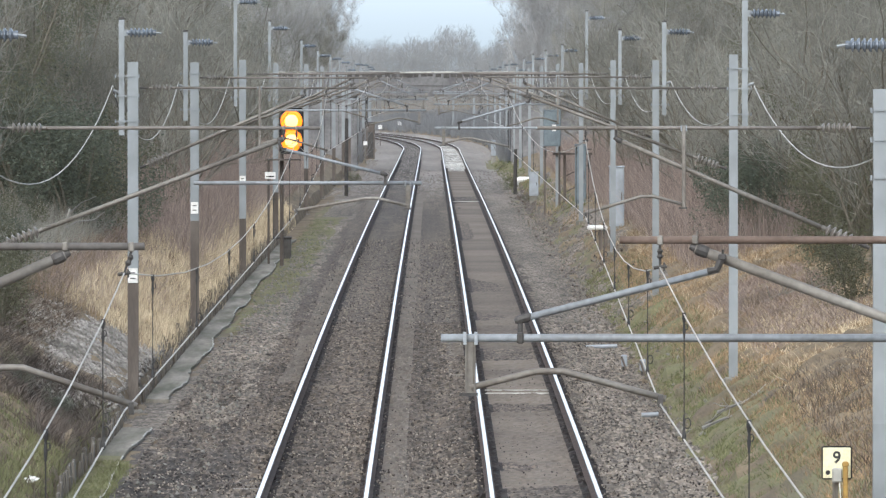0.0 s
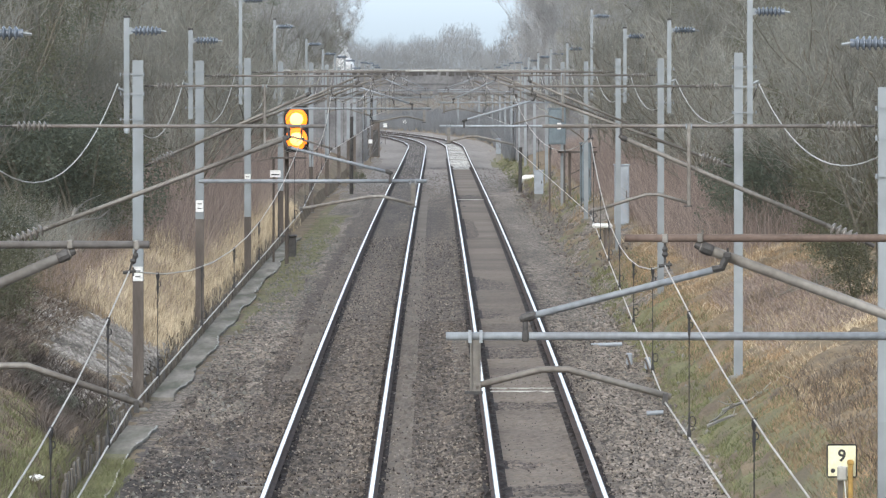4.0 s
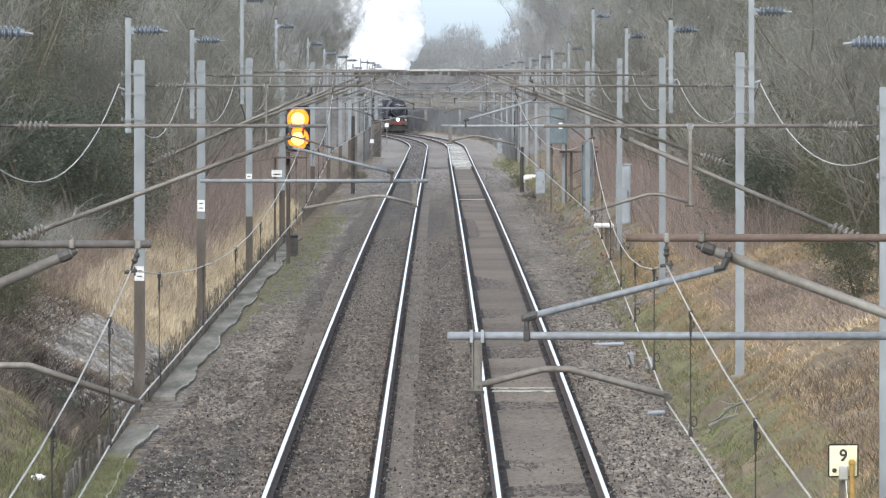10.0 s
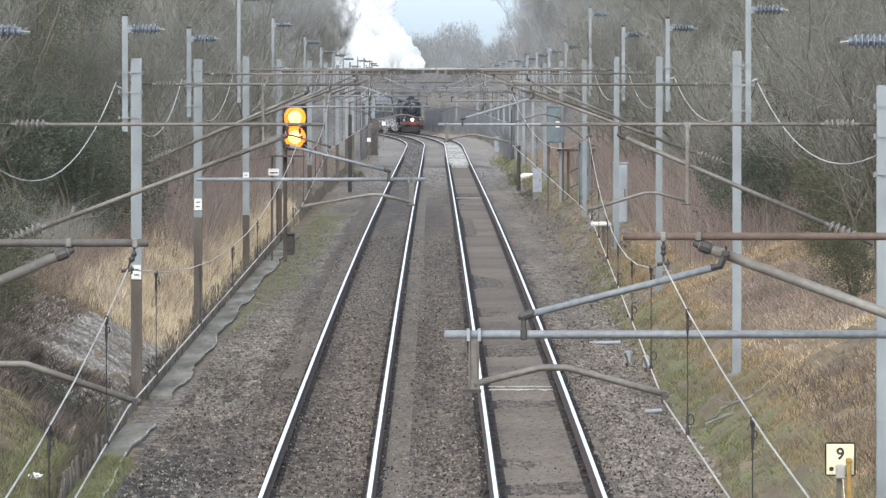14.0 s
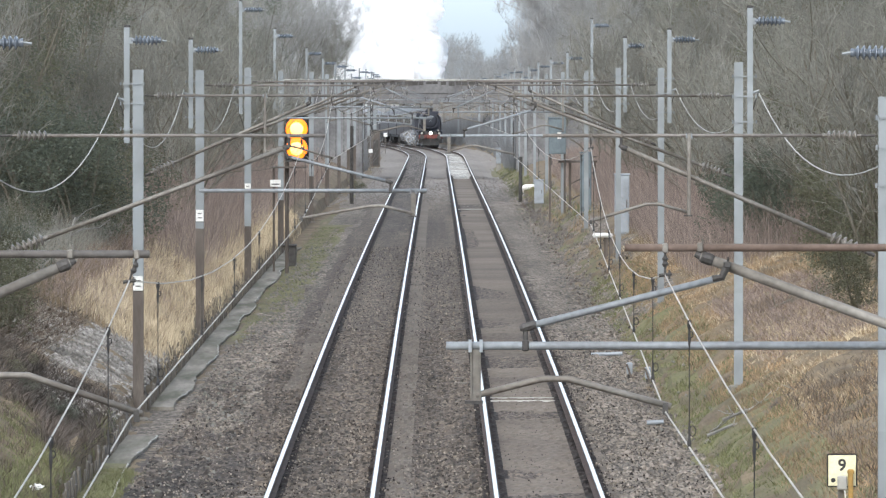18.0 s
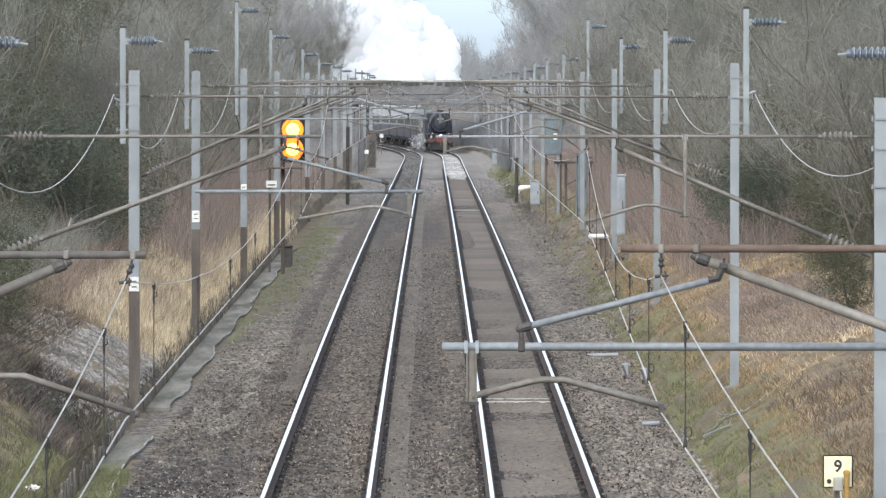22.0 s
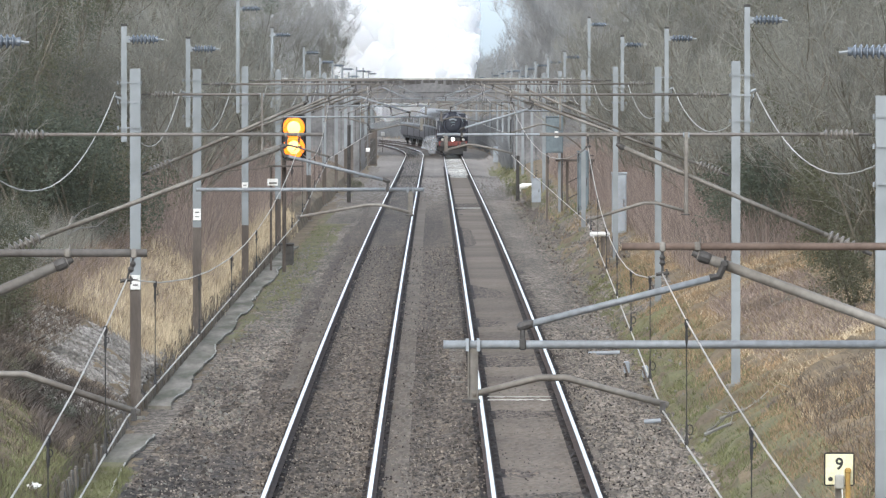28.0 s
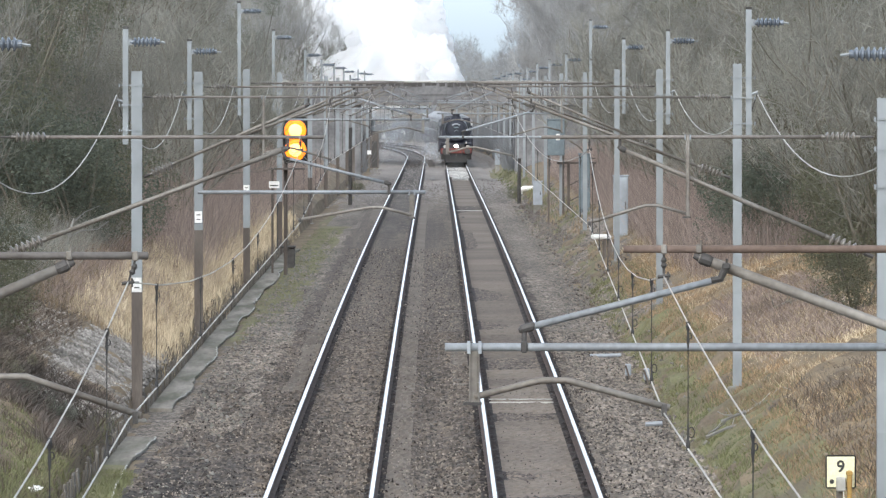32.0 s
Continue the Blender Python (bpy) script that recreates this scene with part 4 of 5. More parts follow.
def small_things():
    # troughing lids, pipes and boxes along the cess
    bm = pipe(bmesh.new(), [(-0.32, 0, -0.02), (-0.26, 0, 0.16), (-0.1, 0, 0.24), (0.4, 0, 0.24)], 0.15, 10)
    d = 450.0
    t = thing("white_pipe", "bent white plastic pipe on the bank", "pipe", m=pose(4.8, d, land(4.8, d)))
    part("pipe", bm, "white", t)
    d = 255.0
    t = thing("white_trough", "white plastic trough lying on posts", "trough", m=pose(4.75, d, 0.0))
    part("trough", box(bmesh.new(), -0.05, 0.55, 0, 0.5, 1.14, 1.27, 0.04), "white", t)
    for a in (0.35, 0.5, 0.68):
        part("post", box(bmesh.new(), a - 0.06, a + 0.06, 0.1, 0.3, 0.0, 1.136), "brownsteel", t)
    for x, d, w in ((3.7, 184.0, 0.68), (3.85, 149.0, 0.3)):
        t = thing("white_conduit", "short pale grey plastic conduit lying on ballast", "conduit", "white conduits", pose(x, d, land(x, d) + 0.06))
        part("conduit", pipe(bmesh.new(), [(-w / 2, 0, 0), (w / 2, 0, 0.02)], 0.04, 8), "greybox", t)
    for x, d in ((3.9, 171.0), (4.2, 168.0)):
        t = thing("track_box", "small grey trackside junction box on ballast", "junction box", "track boxes", pose(x, d, land(x, d) - 0.03))
        part("box", box(bmesh.new(), -0.06, 0.06, 0, 0.2, 0.12, 0.36, 0.02), "greybox", t)
        part("stem", box(bmesh.new(), -0.04, 0.04, 0.05, 0.14, -0.1, 0.118), "fitting", t)
        part("stake", pipe(bmesh.new(), [(0.07, -0.02, -0.25), (0.02, -0.03, 0.1), (-0.06, -0.02, 0.33)], 0.022, 6), "brownsteel", t, "leaning dark stake")
    d = 268.0
    t = thing("dark_box", "dark weathered timber box beside the path", "box", m=pose(-4.62, d, land(-4.62, d) + 0.12))
    part("body", box(bmesh.new(), -0.16, 0.16, 0, 0.6, -0.2, 0.5, 0.02), "fitting", t)
    part("lid", box(bmesh.new(), -0.3, 0.18, -0.04, 0.64, 0.504, 0.57, 0.02), "fitting", t)
    for x, d, h, w in ((-4.24, 420.0, 3.85, 0.1), (4.25, 430.0, 2.3, 0.1)):
        gz = land(x, d)
        t = thing("dark_post", "dark weathered post beside the line", "post", "dark posts", pose(x, d, gz))
        part("post", pipe(bmesh.new(), [(0, 0, -0.3), (0, 0, h * 0.6), (0.02, 0, h)], w, 8, w * 0.85), "fitting", t)
    for x, d, h, w in ((-4.8, 612.0, 1.6, 0.14), (-4.1, 800.0, 1.95, 0.18), (5.6, 1000.0, 1.1, 0.22)):
        x += swerve(d)
        t = thing("white_marker", "small square white marker plate on a stake", "marker", "white markers", pose(x, d, land(x, d)))
        part("stake", box(bmesh.new(), -0.03, 0.03, 0, 0.05, -0.3, h - 0.05), "timber", t)
        part("plate", box(bmesh.new(), -w, w, -0.02, -0.004, h - 2 * w, h, 0.005), "white", t)
    d = 650.0
    t = thing("lineside_hut", "narrow dark brown lineside hut beyond the bridge", "hut", m=pose(-4.72, d, land(-4.72, d)))
    part("body", box(bmesh.new(), -0.34, 0.34, 0, 0.9, -0.3, 2.75, 0.02), "brownsteel", t)
    part("roof", box(bmesh.new(), -0.4, 0.4, -0.06, 0.96, 2.754, 2.86, 0.02), "fitting", t)
    part("door", box(bmesh.new(), -0.2, 0.24, -0.02, -0.004, 0.1, 2.1, 0.006), "fitting", t)
    # boards laid between the rails
    for d, w in ((157.6, 0.022), (159.0, 0.02), (397.0, 0.2)):
        t = thing("pale_bar", "pale bonding bar laid between the rails", "bar", "bonding bars", pose(RIGHT, d, -0.192 + grade(d)))
        part("bar", box(bmesh.new(), -0.6, 0.6, -w, w, -0.06, 0.012, 0.01), "coping", t)


small_things()


def litter():
    """A crumpled pale scrap of sheeting on the grass."""
    x, d = -5.5, 116.0
    t = thing("crumpled_litter", "crumpled white plastic scrap lying on grass", "litter", m=pose(x, d, land(x, d) + 0.05))
    bm = bmesh.new()
    bmesh.ops.create_icosphere(bm, subdivisions=3, radius=0.07)
    for v in bm.verts:
        v.co = Vector((v.co.x * 1.3, v.co.y, v.co.z * 0.6)) * (1 + 0.7 * noise.noise(v.co * 30))
    part("scrap", bm, "white", t)


litter()


# ---- bare trees and scrub
def twig_tree(seed, height, stems, lean, fine, girth=1.0):
    """Trunk-and-limb and twig geometry of a leafless tree or many-stemmed bush."""
    r = random.Random(seed)
    wood, wf, tw, tf = [], [], [], []

    def stick(p, q, r0, r1, n, vs, fs):
        way = (q - p).normalized()
        side = way.cross(Vector((0.3, 0.2, 1))).normalized()
        up = side.cross(way)
        b = len(vs)
        for c, rr in ((p, r0), (q, r1)):
            for k in range(n):
                a = 2 * math.pi * k / n
                vs.append(c + rr * (math.cos(a) * side + math.sin(a) * up))
        for k in range(n):
            fs.append((b + k, b + (k + 1) % n, b + n + (k + 1) % n, b + n + k))

    def blade(p, q, w):
        way = (q - p).normalized()
        side = way.cross(Vector((r.uniform(-1, 1), r.uniform(-1, 1), r.uniform(-1, 1)))).normalized() * w
        b = len(tw)
        tw.extend((p - side, p + side, q))
        tf.append((b, b + 1, b + 2))

    def ribbon(p, q, w):
        way = (q - p).normalized()
        side = way.cross(Vector((r.uniform(-0.4, 0.4), 1.0, r.uniform(-0.4, 0.4)))).normalized() * w
        b = len(tw)
        tw.extend((p - side, p + side, q + side * 0.8, q - side * 0.8))
        tf.append((b, b + 1, b + 2, b + 3))

    def grow(p, way, length, rad, level):
        segs = 5 if level < 3 else 3
        pts = [p]
        bend = Vector((r.uniform(-1, 1), r.uniform(-1, 1), r.uniform(-0.2, 0.8))) * (0.10 + 0.06 * level)
        for k in range(segs):
            way = (way + bend + Vector((r.uniform(-1, 1), r.uniform(-1, 1), r.uniform(-0.5, 0.9))) * (0.13 + 0.07 * level)).normalized()
            q = pts[-1] + way * length / segs
            a, b = rad * (1 - 0.55 * k / segs), rad * (1 - 0.55 * (k + 1) / segs)
            if level < 3:
                stick(pts[-1], q, a, b, 5 if level < 1 else 3, wood, wf)
            else:
                ribbon(pts[-1], q, max(a, 0.0065 if level == 3 else 0.0048))
            pts.append(q)
        if level == 4:
            for k in range(fine):
                u = r.uniform(0.1, 1.0) * segs
                i = min(int(u), segs - 1)
                o = pts[i].lerp(pts[i + 1], u - i)
                w2 = (way + Vector((r.uniform(-1, 1), r.uniform(-1, 1), r.uniform(-0.8, 1))) * 0.9).normalized()
                blade(o, o + w2 * r.uniform(0.3, 0.8), r.uniform(0.005, 0.008))
            return
        kids = 5 if level else 8
        for k in range(kids):
            u = (r.uniform(0.2, 1.0) if level else r.uniform(0.08, 1.0)) * segs
            i = min(int(u), segs - 1)
            o = pts[i].lerp(pts[i + 1], u - i)
            a = r.uniform(0, 2 * math.pi)
            out = Vector((math.cos(a), math.sin(a), r.uniform(-0.1, 0.7)))
            w2 = (way * 0.7 + out * r.uniform(0.5, 1.0)).normalized()
            grow(o, w2, length * r.uniform(0.40, 0.62), rad * r.uniform(0.35, 0.52), level + 1)

    for k in range(stems):
        a = r.uniform(0, 2 * math.pi)
        way = Vector((math.cos(a) * lean, math.sin(a) * lean, 1)).normalized()
        grow(Vector((math.cos(a) * 0.15 * (stems > 1), math.sin(a) * 0.15 * (stems > 1), -0.3)), way, height * (0.62 if stems == 1 else 0.5) * r.uniform(0.85, 1.1),
             (0.15 if stems == 1 else 0.05) * girth * height / 10, 0 if stems < 4 else 1)
    return wood, wf, tw, tf


def make_tree(name, seed, height, stems, lean, fine, label, twig="twig", girth=1.0, timber="bark"):
    wood, wf, tw, tf = twig_tree(seed, height, stems, lean, fine, girth)
    t = thing(name, label, "tree" if "tree" in name else "bush", "lineside trees" if "tree" in name else "lineside bushes")
    raw("trunk", wood, wf, timber, t, smooth=True)
    raw("crown", tw, tf, twig, t)
    return t


def leaf_cloud(seed, count, blobs, size):
    """Leaves as small folded triangles gathered in uneven clumps."""
    r = random.Random(seed)
    vs, fs = [], []
    for _ in range(count):
        c, rad = r.choice(blobs)
        v = Vector((r.gauss(0, 1), r.gauss(0, 1), r.gauss(0, 1))).normalized() * rad * r.uniform(0.55, 1.05)
        p = Vector(c) + Vector((v.x, v.y, v.z * 1.15))
        a, b = Vector((r.gauss(0, 1), r.gauss(0, 1), r.gauss(0, 0.6))), Vector((r.gauss(0, 1), r.gauss(0, 1), r.gauss(0, 0.6)))
        k, w = len(vs), size * r.uniform(0.6, 1.4)
        vs.extend((p, p + a.normalized() * w, p + b.normalized() * w))
        fs.append((k, k + 1, k + 2))
    return vs, fs


def evergreen(name, seed, height, width, mat, label, count):
    r = random.Random(seed)
    blobs = [((r.uniform(-1, 1) * width, r.uniform(-1, 1) * width, height * r.uniform(0.1, 0.9)), r.uniform(0.25, 0.6) * width) for _ in range(14)]
    t = thing(name, label, "bush" if "bush" in name else "tree", "evergreen growth")
    bm = bmesh.new()
    for c, rad in blobs[:7]:
        pipe(bm, [(c[0] * 0.1, c[1] * 0.1, -0.3), (c[0] * 0.5, c[1] * 0.5, c[2] * 0.5), c], 0.05, 5, 0.015)
    part("stem", bm, "bark", t)
    vs, fs = leaf_cloud(seed, count, blobs, 0.055)
    raw("leaves", vs, fs, mat, t)
    return t


def greens():
    r = random.Random(77)
    kinds = [evergreen("evergreen_bush", 60 + k, 2.6, 1.3, "ivy" if k % 2 else "moss_leaf", "dark evergreen bush with small leaves", 7000) for k in range(4)]
    tall = [evergreen("ivy_tree", 70 + k, 9.0, 1.7, "ivy" if k % 2 else "moss_leaf", "tall tree thickly grown with dark ivy", 8000) for k in range(4)]
    used = set()

    def put(base, x, d, z):
        m = pose(x, d, land(x, d) - 0.15, 0, 0, r.uniform(0, 360))
        if base in used:
            ob = copy_thing(base, m)
        else:
            used.add(base)
            base.matrix_basis = m
            ob = base
        ob.scale = (z, z, z * r.uniform(0.9, 1.1))
    for x, d, z in ((-7.6, 148, 0.62), (-8.3, 155, 0.7), (-9.6, 226, 0.75), (-10.3, 232, 0.8), (-8.5, 203, 1.05), (-9.1, 208, 1.25), (-8.7, 214, 1.05), (-9.7, 203, 1.2), (-8.3, 222, 0.9), (-9.3, 205, 1.0), (-10.2, 209, 1.25), (-10.9, 216, 1.4), (-9.6, 214, 1.1), (-11.6, 205, 1.5), (-9.9, 222, 0.95), (8.6, 182, 0.8), (9.6, 192, 1.0), (8.2, 168, 0.6),
                    (10.4, 205, 1.4), (7.9, 158, 0.6), (-11.5, 262, 0.9), (10.2, 190, 1.3), (11.2, 214, 1.5), (-5.95, 136.5, 0.2), (-6.25, 139.0, 0.24), (-6.5, 135.0, 0.22), (-6.9, 138.0, 0.24), (-11.0, 190, 1.3), (-8.6, 171, 0.45), (-9.1, 178, 0.5), (-9.4, 187, 0.6), (-8.5, 165, 0.36)):
        put(r.choice(kinds[::2] if x > 0 else kinds), x, d, z)
    for x, d, z in ((8.05, 208, 1.1), (8.5, 211, 1.25), (8.35, 216, 1.15)):
        put(kinds[1], x, d, z)
    for x, d, z in ((-4.35, 470.0, 0.32), (-4.6, 485.0, 0.3), (4.15, 450.0, 0.33), (4.4, 462.0, 0.36), (4.5, 395.0, 0.22)):
        put(kinds[0], x, d, z)
    for side in (-1, 1):
        for k in range(7):
            put(r.choice(tall), side * r.uniform(10.2, 12.5), r.uniform(225, 390), r.uniform(0.7, 1.0))
    for k in range(16):
        put(r.choice(tall), r.uniform(-14.5, -10.8), r.uniform(195, 320), r.uniform(0.8, 1.15))
    for x, d, z in ((9.3, 232, 0.75), (10.0, 238, 0.8), (9.9, 176, 0.5), (10.6, 186, 0.6)):
        put(tall[0], x, d, z)
    for k in range(9):
        put(r.choice(tall), r.uniform(11.0, 15.0), r.uniform(205, 330), r.uniform(0.75, 1.1))
    for side in (-1, 1):
        for k in range(20):
            d = r.uniform(175, 640)
            put(r.choice(tall), side * r.uniform(12, 21) * (1 if d < 400 else 0.8), d, r.uniform(0.7, 1.15))


greens()


def plant():
    r = random.Random(12)
    trees = [make_tree("bare_tree", 20 + k, 13 + k % 3, 1, 0.1, 4, "tall leafless winter tree with grey-brown twigs") for k in range(5)]
    bushes = [make_tree("bare_bush", 40 + k, 7.5 + k % 3, 6, 0.42, 4, "many-stemmed leafless bush with dense grey twigs") for k in range(5)]
    far = [make_tree("bare_tree", 80 + k, 12 + k % 3, 1, 0.1, 5, "distant leafless tree, its grey twigs paled for haze", "pale_twig", 0.4, "pale_twig") for k in range(4)]
    dusky = [make_tree("bare_tree", 90 + k, 12 + k % 3, 1, 0.1, 5, "leafless winter tree with dense olive-grey twigs", "twig", 0.5, "twig") for k in range(4)]
    first = {}
    spots = []
    for side in (-1, 1):
        d = 140.0
        while d < 1000:
            for row in range(3 if d < 240 and side > 0 else 2):
                x = side * (8.8 + (0.8 if d < 220 else 0) + (d > 400) * ((3.4 if d < 740 else 6.5) if side > 0 else 1.6) + row * 4.4 + r.uniform(-1.2, 1.8))
                if side < 0 and 400 < d < 690:
                    x -= 2.4
                if side < 0 and d < 240:
                    x -= 0.9
                if (side > 0 and d < 850) or (side < 0 and (row or not 165 < d < 228)):
                    spots.append((x, d + r.uniform(-4, 4), row))
            d += 8.2 if d < 420 else 22.0
    for k in range(34):
        spots.append((-r.uniform(10.4, 12.4), r.uniform(690, 1060), 3))
    for k in range(26):
        spots.append((r.uniform(11.8, 13.8), r.uniform(430, 780), 3))
    for k in range(18):
        spots.append((-r.uniform(11.6, 13.5), r.uniform(430, 690), 3))
    for k in range(16):
        spots.append((-r.uniform(12.5, 17), r.uniform(690, 860), 3))
    for k in range(22):
        d = r.uniform(770, 930)
        spots.append((r.uniform(9.2, 13.5) - swerve(d), d, 8))
    for x, d, row in spots:
        bank = trees if row and r.random() < 0.65 else bushes
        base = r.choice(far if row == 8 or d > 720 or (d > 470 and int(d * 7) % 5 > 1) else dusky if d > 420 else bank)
        sx = x + swerve(min(d, 1080))
        z = r.uniform(0.8, 1.2) * (1.25 if row == 8 else 1.0)
        m = pose(sx, d, land(sx, d) - 0.1, r.uniform(-4, 4), r.uniform(-4, 4), r.uniform(0, 360))
        if base not in first:
            first[base] = True
            base.matrix_basis = m
            ob = base
        else:
            ob = copy_thing(base, m)
        wide = z * (0.78 if d > 400 else 0.9)
        ob.scale = (wide, wide, z * r.uniform(0.95, 1.2))


plant()


def scatter(name, label, mat, count, area, size, width, lean, seed, kind="stuff", category="grass", clump=1):
    """Many thin upright blades or stems standing on the land, as one object."""
    r = np.random.default_rng(seed)
    verts, faces = [], []
    for _ in range(count // clump):
        x, d = r.uniform(*area[0]), r.uniform(*area[1])
        x += swerve(d)
        for _ in range(clump):
            px, pd = x + r.normal() * 0.07 * (clump > 1), d + r.normal() * 0.12 * (clump > 1)
            z = land(px, pd) - 0.03
            h = r.uniform(*size)
            a, b = r.normal() * lean * h, r.normal() * lean * h
            w = width * r.uniform(0.6, 1.3)
            o = len(verts)
            verts += [(px - w, pd, z), (px + w, pd, z), (px + a * 0.42 + w * 0.8, pd + b * 0.42, z + h * 0.6), (px + a, pd + b, z + h),
                      (px + a * 0.42 - w * 0.8, pd + b * 0.42, z + h * 0.6)]
            faces += [(o, o + 1, o + 2, o + 4), (o + 4, o + 2, o + 3)]
    ob = raw(name, verts, faces, mat)
    return tagged(ob, label, category, kind=kind)


scatter("dead_grass", "pale straw-coloured dead grass on the bank", "straw", 30000, ((-7.3, -5.4), (166, 330)), (0.12, 0.5), 0.0045, 0.22, 1, clump=6)
scatter("dead_grass", "brown dead grass on the bank", "straw2", 38000, ((-9.0, -5.5), (164, 300)), (0.08, 0.4), 0.0045, 0.35, 2, clump=6)
scatter("dead_grass", "pale straw-coloured dead grass on the bank", "straw", 9000, ((5.6, 8.8), (128, 260)), (0.05, 0.2), 0.004, 0.8, 3, clump=5)
scatter("dead_grass", "tan dead grass on the bank", "tan", 40000, ((5.0, 9.0), (104, 240)), (0.04, 0.16), 0.005, 0.7, 4, clump=5)
scatter("dead_grass", "brown dead grass on the bank", "straw2", 44000, ((4.9, 9.0), (104, 280)), (0.04, 0.2), 0.0045, 0.6, 14, clump=5)
scatter("winter_grass", "olive winter grass on the lower bank", "greengrass", 22000, ((-8.0, -5.35), (104, 132)), (0.03, 0.11), 0.005, 0.6, 15, clump=6)
scatter("dead_grass", "brown tufts on the lower bank", "dark_scrub", 4000, ((-7.6, -5.4), (106, 132)), (0.05, 0.2), 0.0045, 0.5, 29, clump=6)
scatter("dead_grass", "brown dead stems on the lower bank", "dark_scrub", 6000, ((-8.6, -7.0), (119, 140)), (0.05, 0.3), 0.005, 0.5, 16, clump=5)
scatter("winter_grass", "moss and grass growing over the old path", "greengrass", 9000, ((-5.2, -4.72), (106, 131)), (0.1, 0.16), 0.005, 0.5, 17, clump=5)
scatter("winter_grass", "short olive winter grass beside the ballast", "greengrass", 20000, ((4.3, 5.7), (106, 240)), (0.03, 0.12), 0.006, 0.6, 5, clump=6)
scatter("winter_grass", "short olive winter grass beside the path", "greengrass", 11000, ((-4.85, -3.75), (205, 345)), (0.02, 0.07), 0.007, 0.5, 6, clump=6)
scatter("winter_grass", "tufts of olive grass beside the cabinets", "greengrass", 1500, ((4.7, 5.8), (320, 470)), (0.06, 0.25), 0.008, 0.5, 18, clump=8)
scatter("winter_grass", "olive weeds at the edge of the far ballast", "greengrass", 2600, ((4.2, 5.6), (430, 600)), (0.05, 0.2), 0.01, 0.6, 41, clump=9)
scatter("dead_grass", "brown tufts beside the cabinets", "straw2", 1500, ((4.6, 6.2), (300, 470)), (0.06, 0.3), 0.007, 0.5, 30, clump=8)
scatter("bramble_thicket", "reddish-brown bare stems of a lineside thicket", "bramble", 46000, ((-11.5, -6.0), (215, 470)), (0.2, 1.6), 0.0045, 0.4, 7, category="thicket", clump=4)
scatter("bramble_thicket", "reddish-brown bare stems of a lineside thicket", "bramble", 46000, ((6.2, 11.5), (200, 470)), (0.2, 1.6), 0.0045, 0.45, 8, category="thicket", clump=4)
scatter("low_scrub", "small brown shrubs among the dead grass", "bramble", 7000, ((-8.6, -5.7), (170, 270)), (0.15, 0.55), 0.004, 0.8, 34, category="scrub", clump=14)
scatter("low_scrub", "small brown shrubs among the dead grass", "dark_scrub", 3500, ((-8.6, -5.7), (168, 270)), (0.1, 0.4), 0.004, 0.9, 35, category="scrub", clump=14)
scatter("low_scrub", "grey-brown stems at the foot of the trees", "twig", 9000, ((-10.8, -8.0), (160, 225)), (0.2, 1.1), 0.004, 0.6, 36, category="scrub", clump=6)
scatter("dead_grass", "pale dead grass beside the boards", "straw", 3200, ((-6.3, -5.42), (165, 186)), (0.08, 0.32), 0.0045, 0.3, 37, clump=6)
scatter("dead_grass", "pale pinkish grass on the bank", "straw", 6000, ((6.2, 8.4), (136, 165)), (0.04, 0.18), 0.0045, 0.7, 38, clump=6)
scatter("cut_brushwood", "brown cut brushwood lying on the stony bank", "dark_scrub", 9000, ((-8.6, -6.9), (140, 166)), (0.05, 0.22), 0.007, 1.8, 9, category="brushwood", clump=5)
scatter("dead_grass", "short tan grass on the lower bank", "tan", 30000, ((5.2, 8.6), (104, 150)), (0.02, 0.09), 0.005, 0.7, 31, clump=5)
scatter("winter_grass", "short olive grass on the lower bank", "greengrass", 16000, ((4.4, 6.6), (104, 148)), (0.02, 0.08), 0.005, 0.7, 32, clump=7)
scatter("winter_grass", "grass hanging over the boards", "greengrass", 5000, ((-5.9, -5.4), (104, 142)), (0.04, 0.15), 0.005, 0.6, 33, clump=5)
scatter("low_scrub", "brown low scrub on the upper bank", "dark_scrub", 8000, ((5.6, 9.0), (104, 140)), (0.05, 0.3), 0.005, 0.7, 23, category="scrub", clump=5)
scatter("dead_grass", "brown tufts in the stony cess", "dark_scrub", 1800, ((4.1, 5.6), (190, 420)), (0.03, 0.14), 0.0045, 0.6, 24, clump=12)
scatter("winter_grass", "olive tufts in the stony cess", "greengrass", 2000, ((4.0, 5.4), (190, 420)), (0.03, 0.1), 0.0045, 0.6, 25, clump=12)
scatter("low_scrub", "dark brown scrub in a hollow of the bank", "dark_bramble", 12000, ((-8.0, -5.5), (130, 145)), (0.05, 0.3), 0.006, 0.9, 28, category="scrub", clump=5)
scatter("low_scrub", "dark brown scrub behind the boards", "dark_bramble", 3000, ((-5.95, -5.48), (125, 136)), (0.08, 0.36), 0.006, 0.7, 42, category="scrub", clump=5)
scatter("dead_bracken", "pale pinkish dead bracken on the bank", "bramble", 9000, ((6.0, 8.0), (150, 185)), (0.06, 0.26), 0.006, 0.9, 26, category="bracken", clump=6)
scatter("dead_bracken", "pale pinkish dead bracken on the bank", "bramble", 8000, ((-8.6, -6.6), (166, 215)), (0.1, 0.4), 0.005, 0.6, 27, category="bracken", clump=6)
scatter("far_scrub", "bare scrub on the distant banks, greyed for haze", "hazy_scrub", 30000, ((4.9, 15), (560, 1090)), (0.3, 2.6), 0.014, 0.4, 21, category="scrub", clump=6)
scatter("far_scrub", "bare scrub on the distant banks, greyed for haze", "hazy_scrub", 18000, ((-15, -5.2), (560, 1090)), (0.3, 2.6), 0.014, 0.4, 22, category="scrub", clump=6)


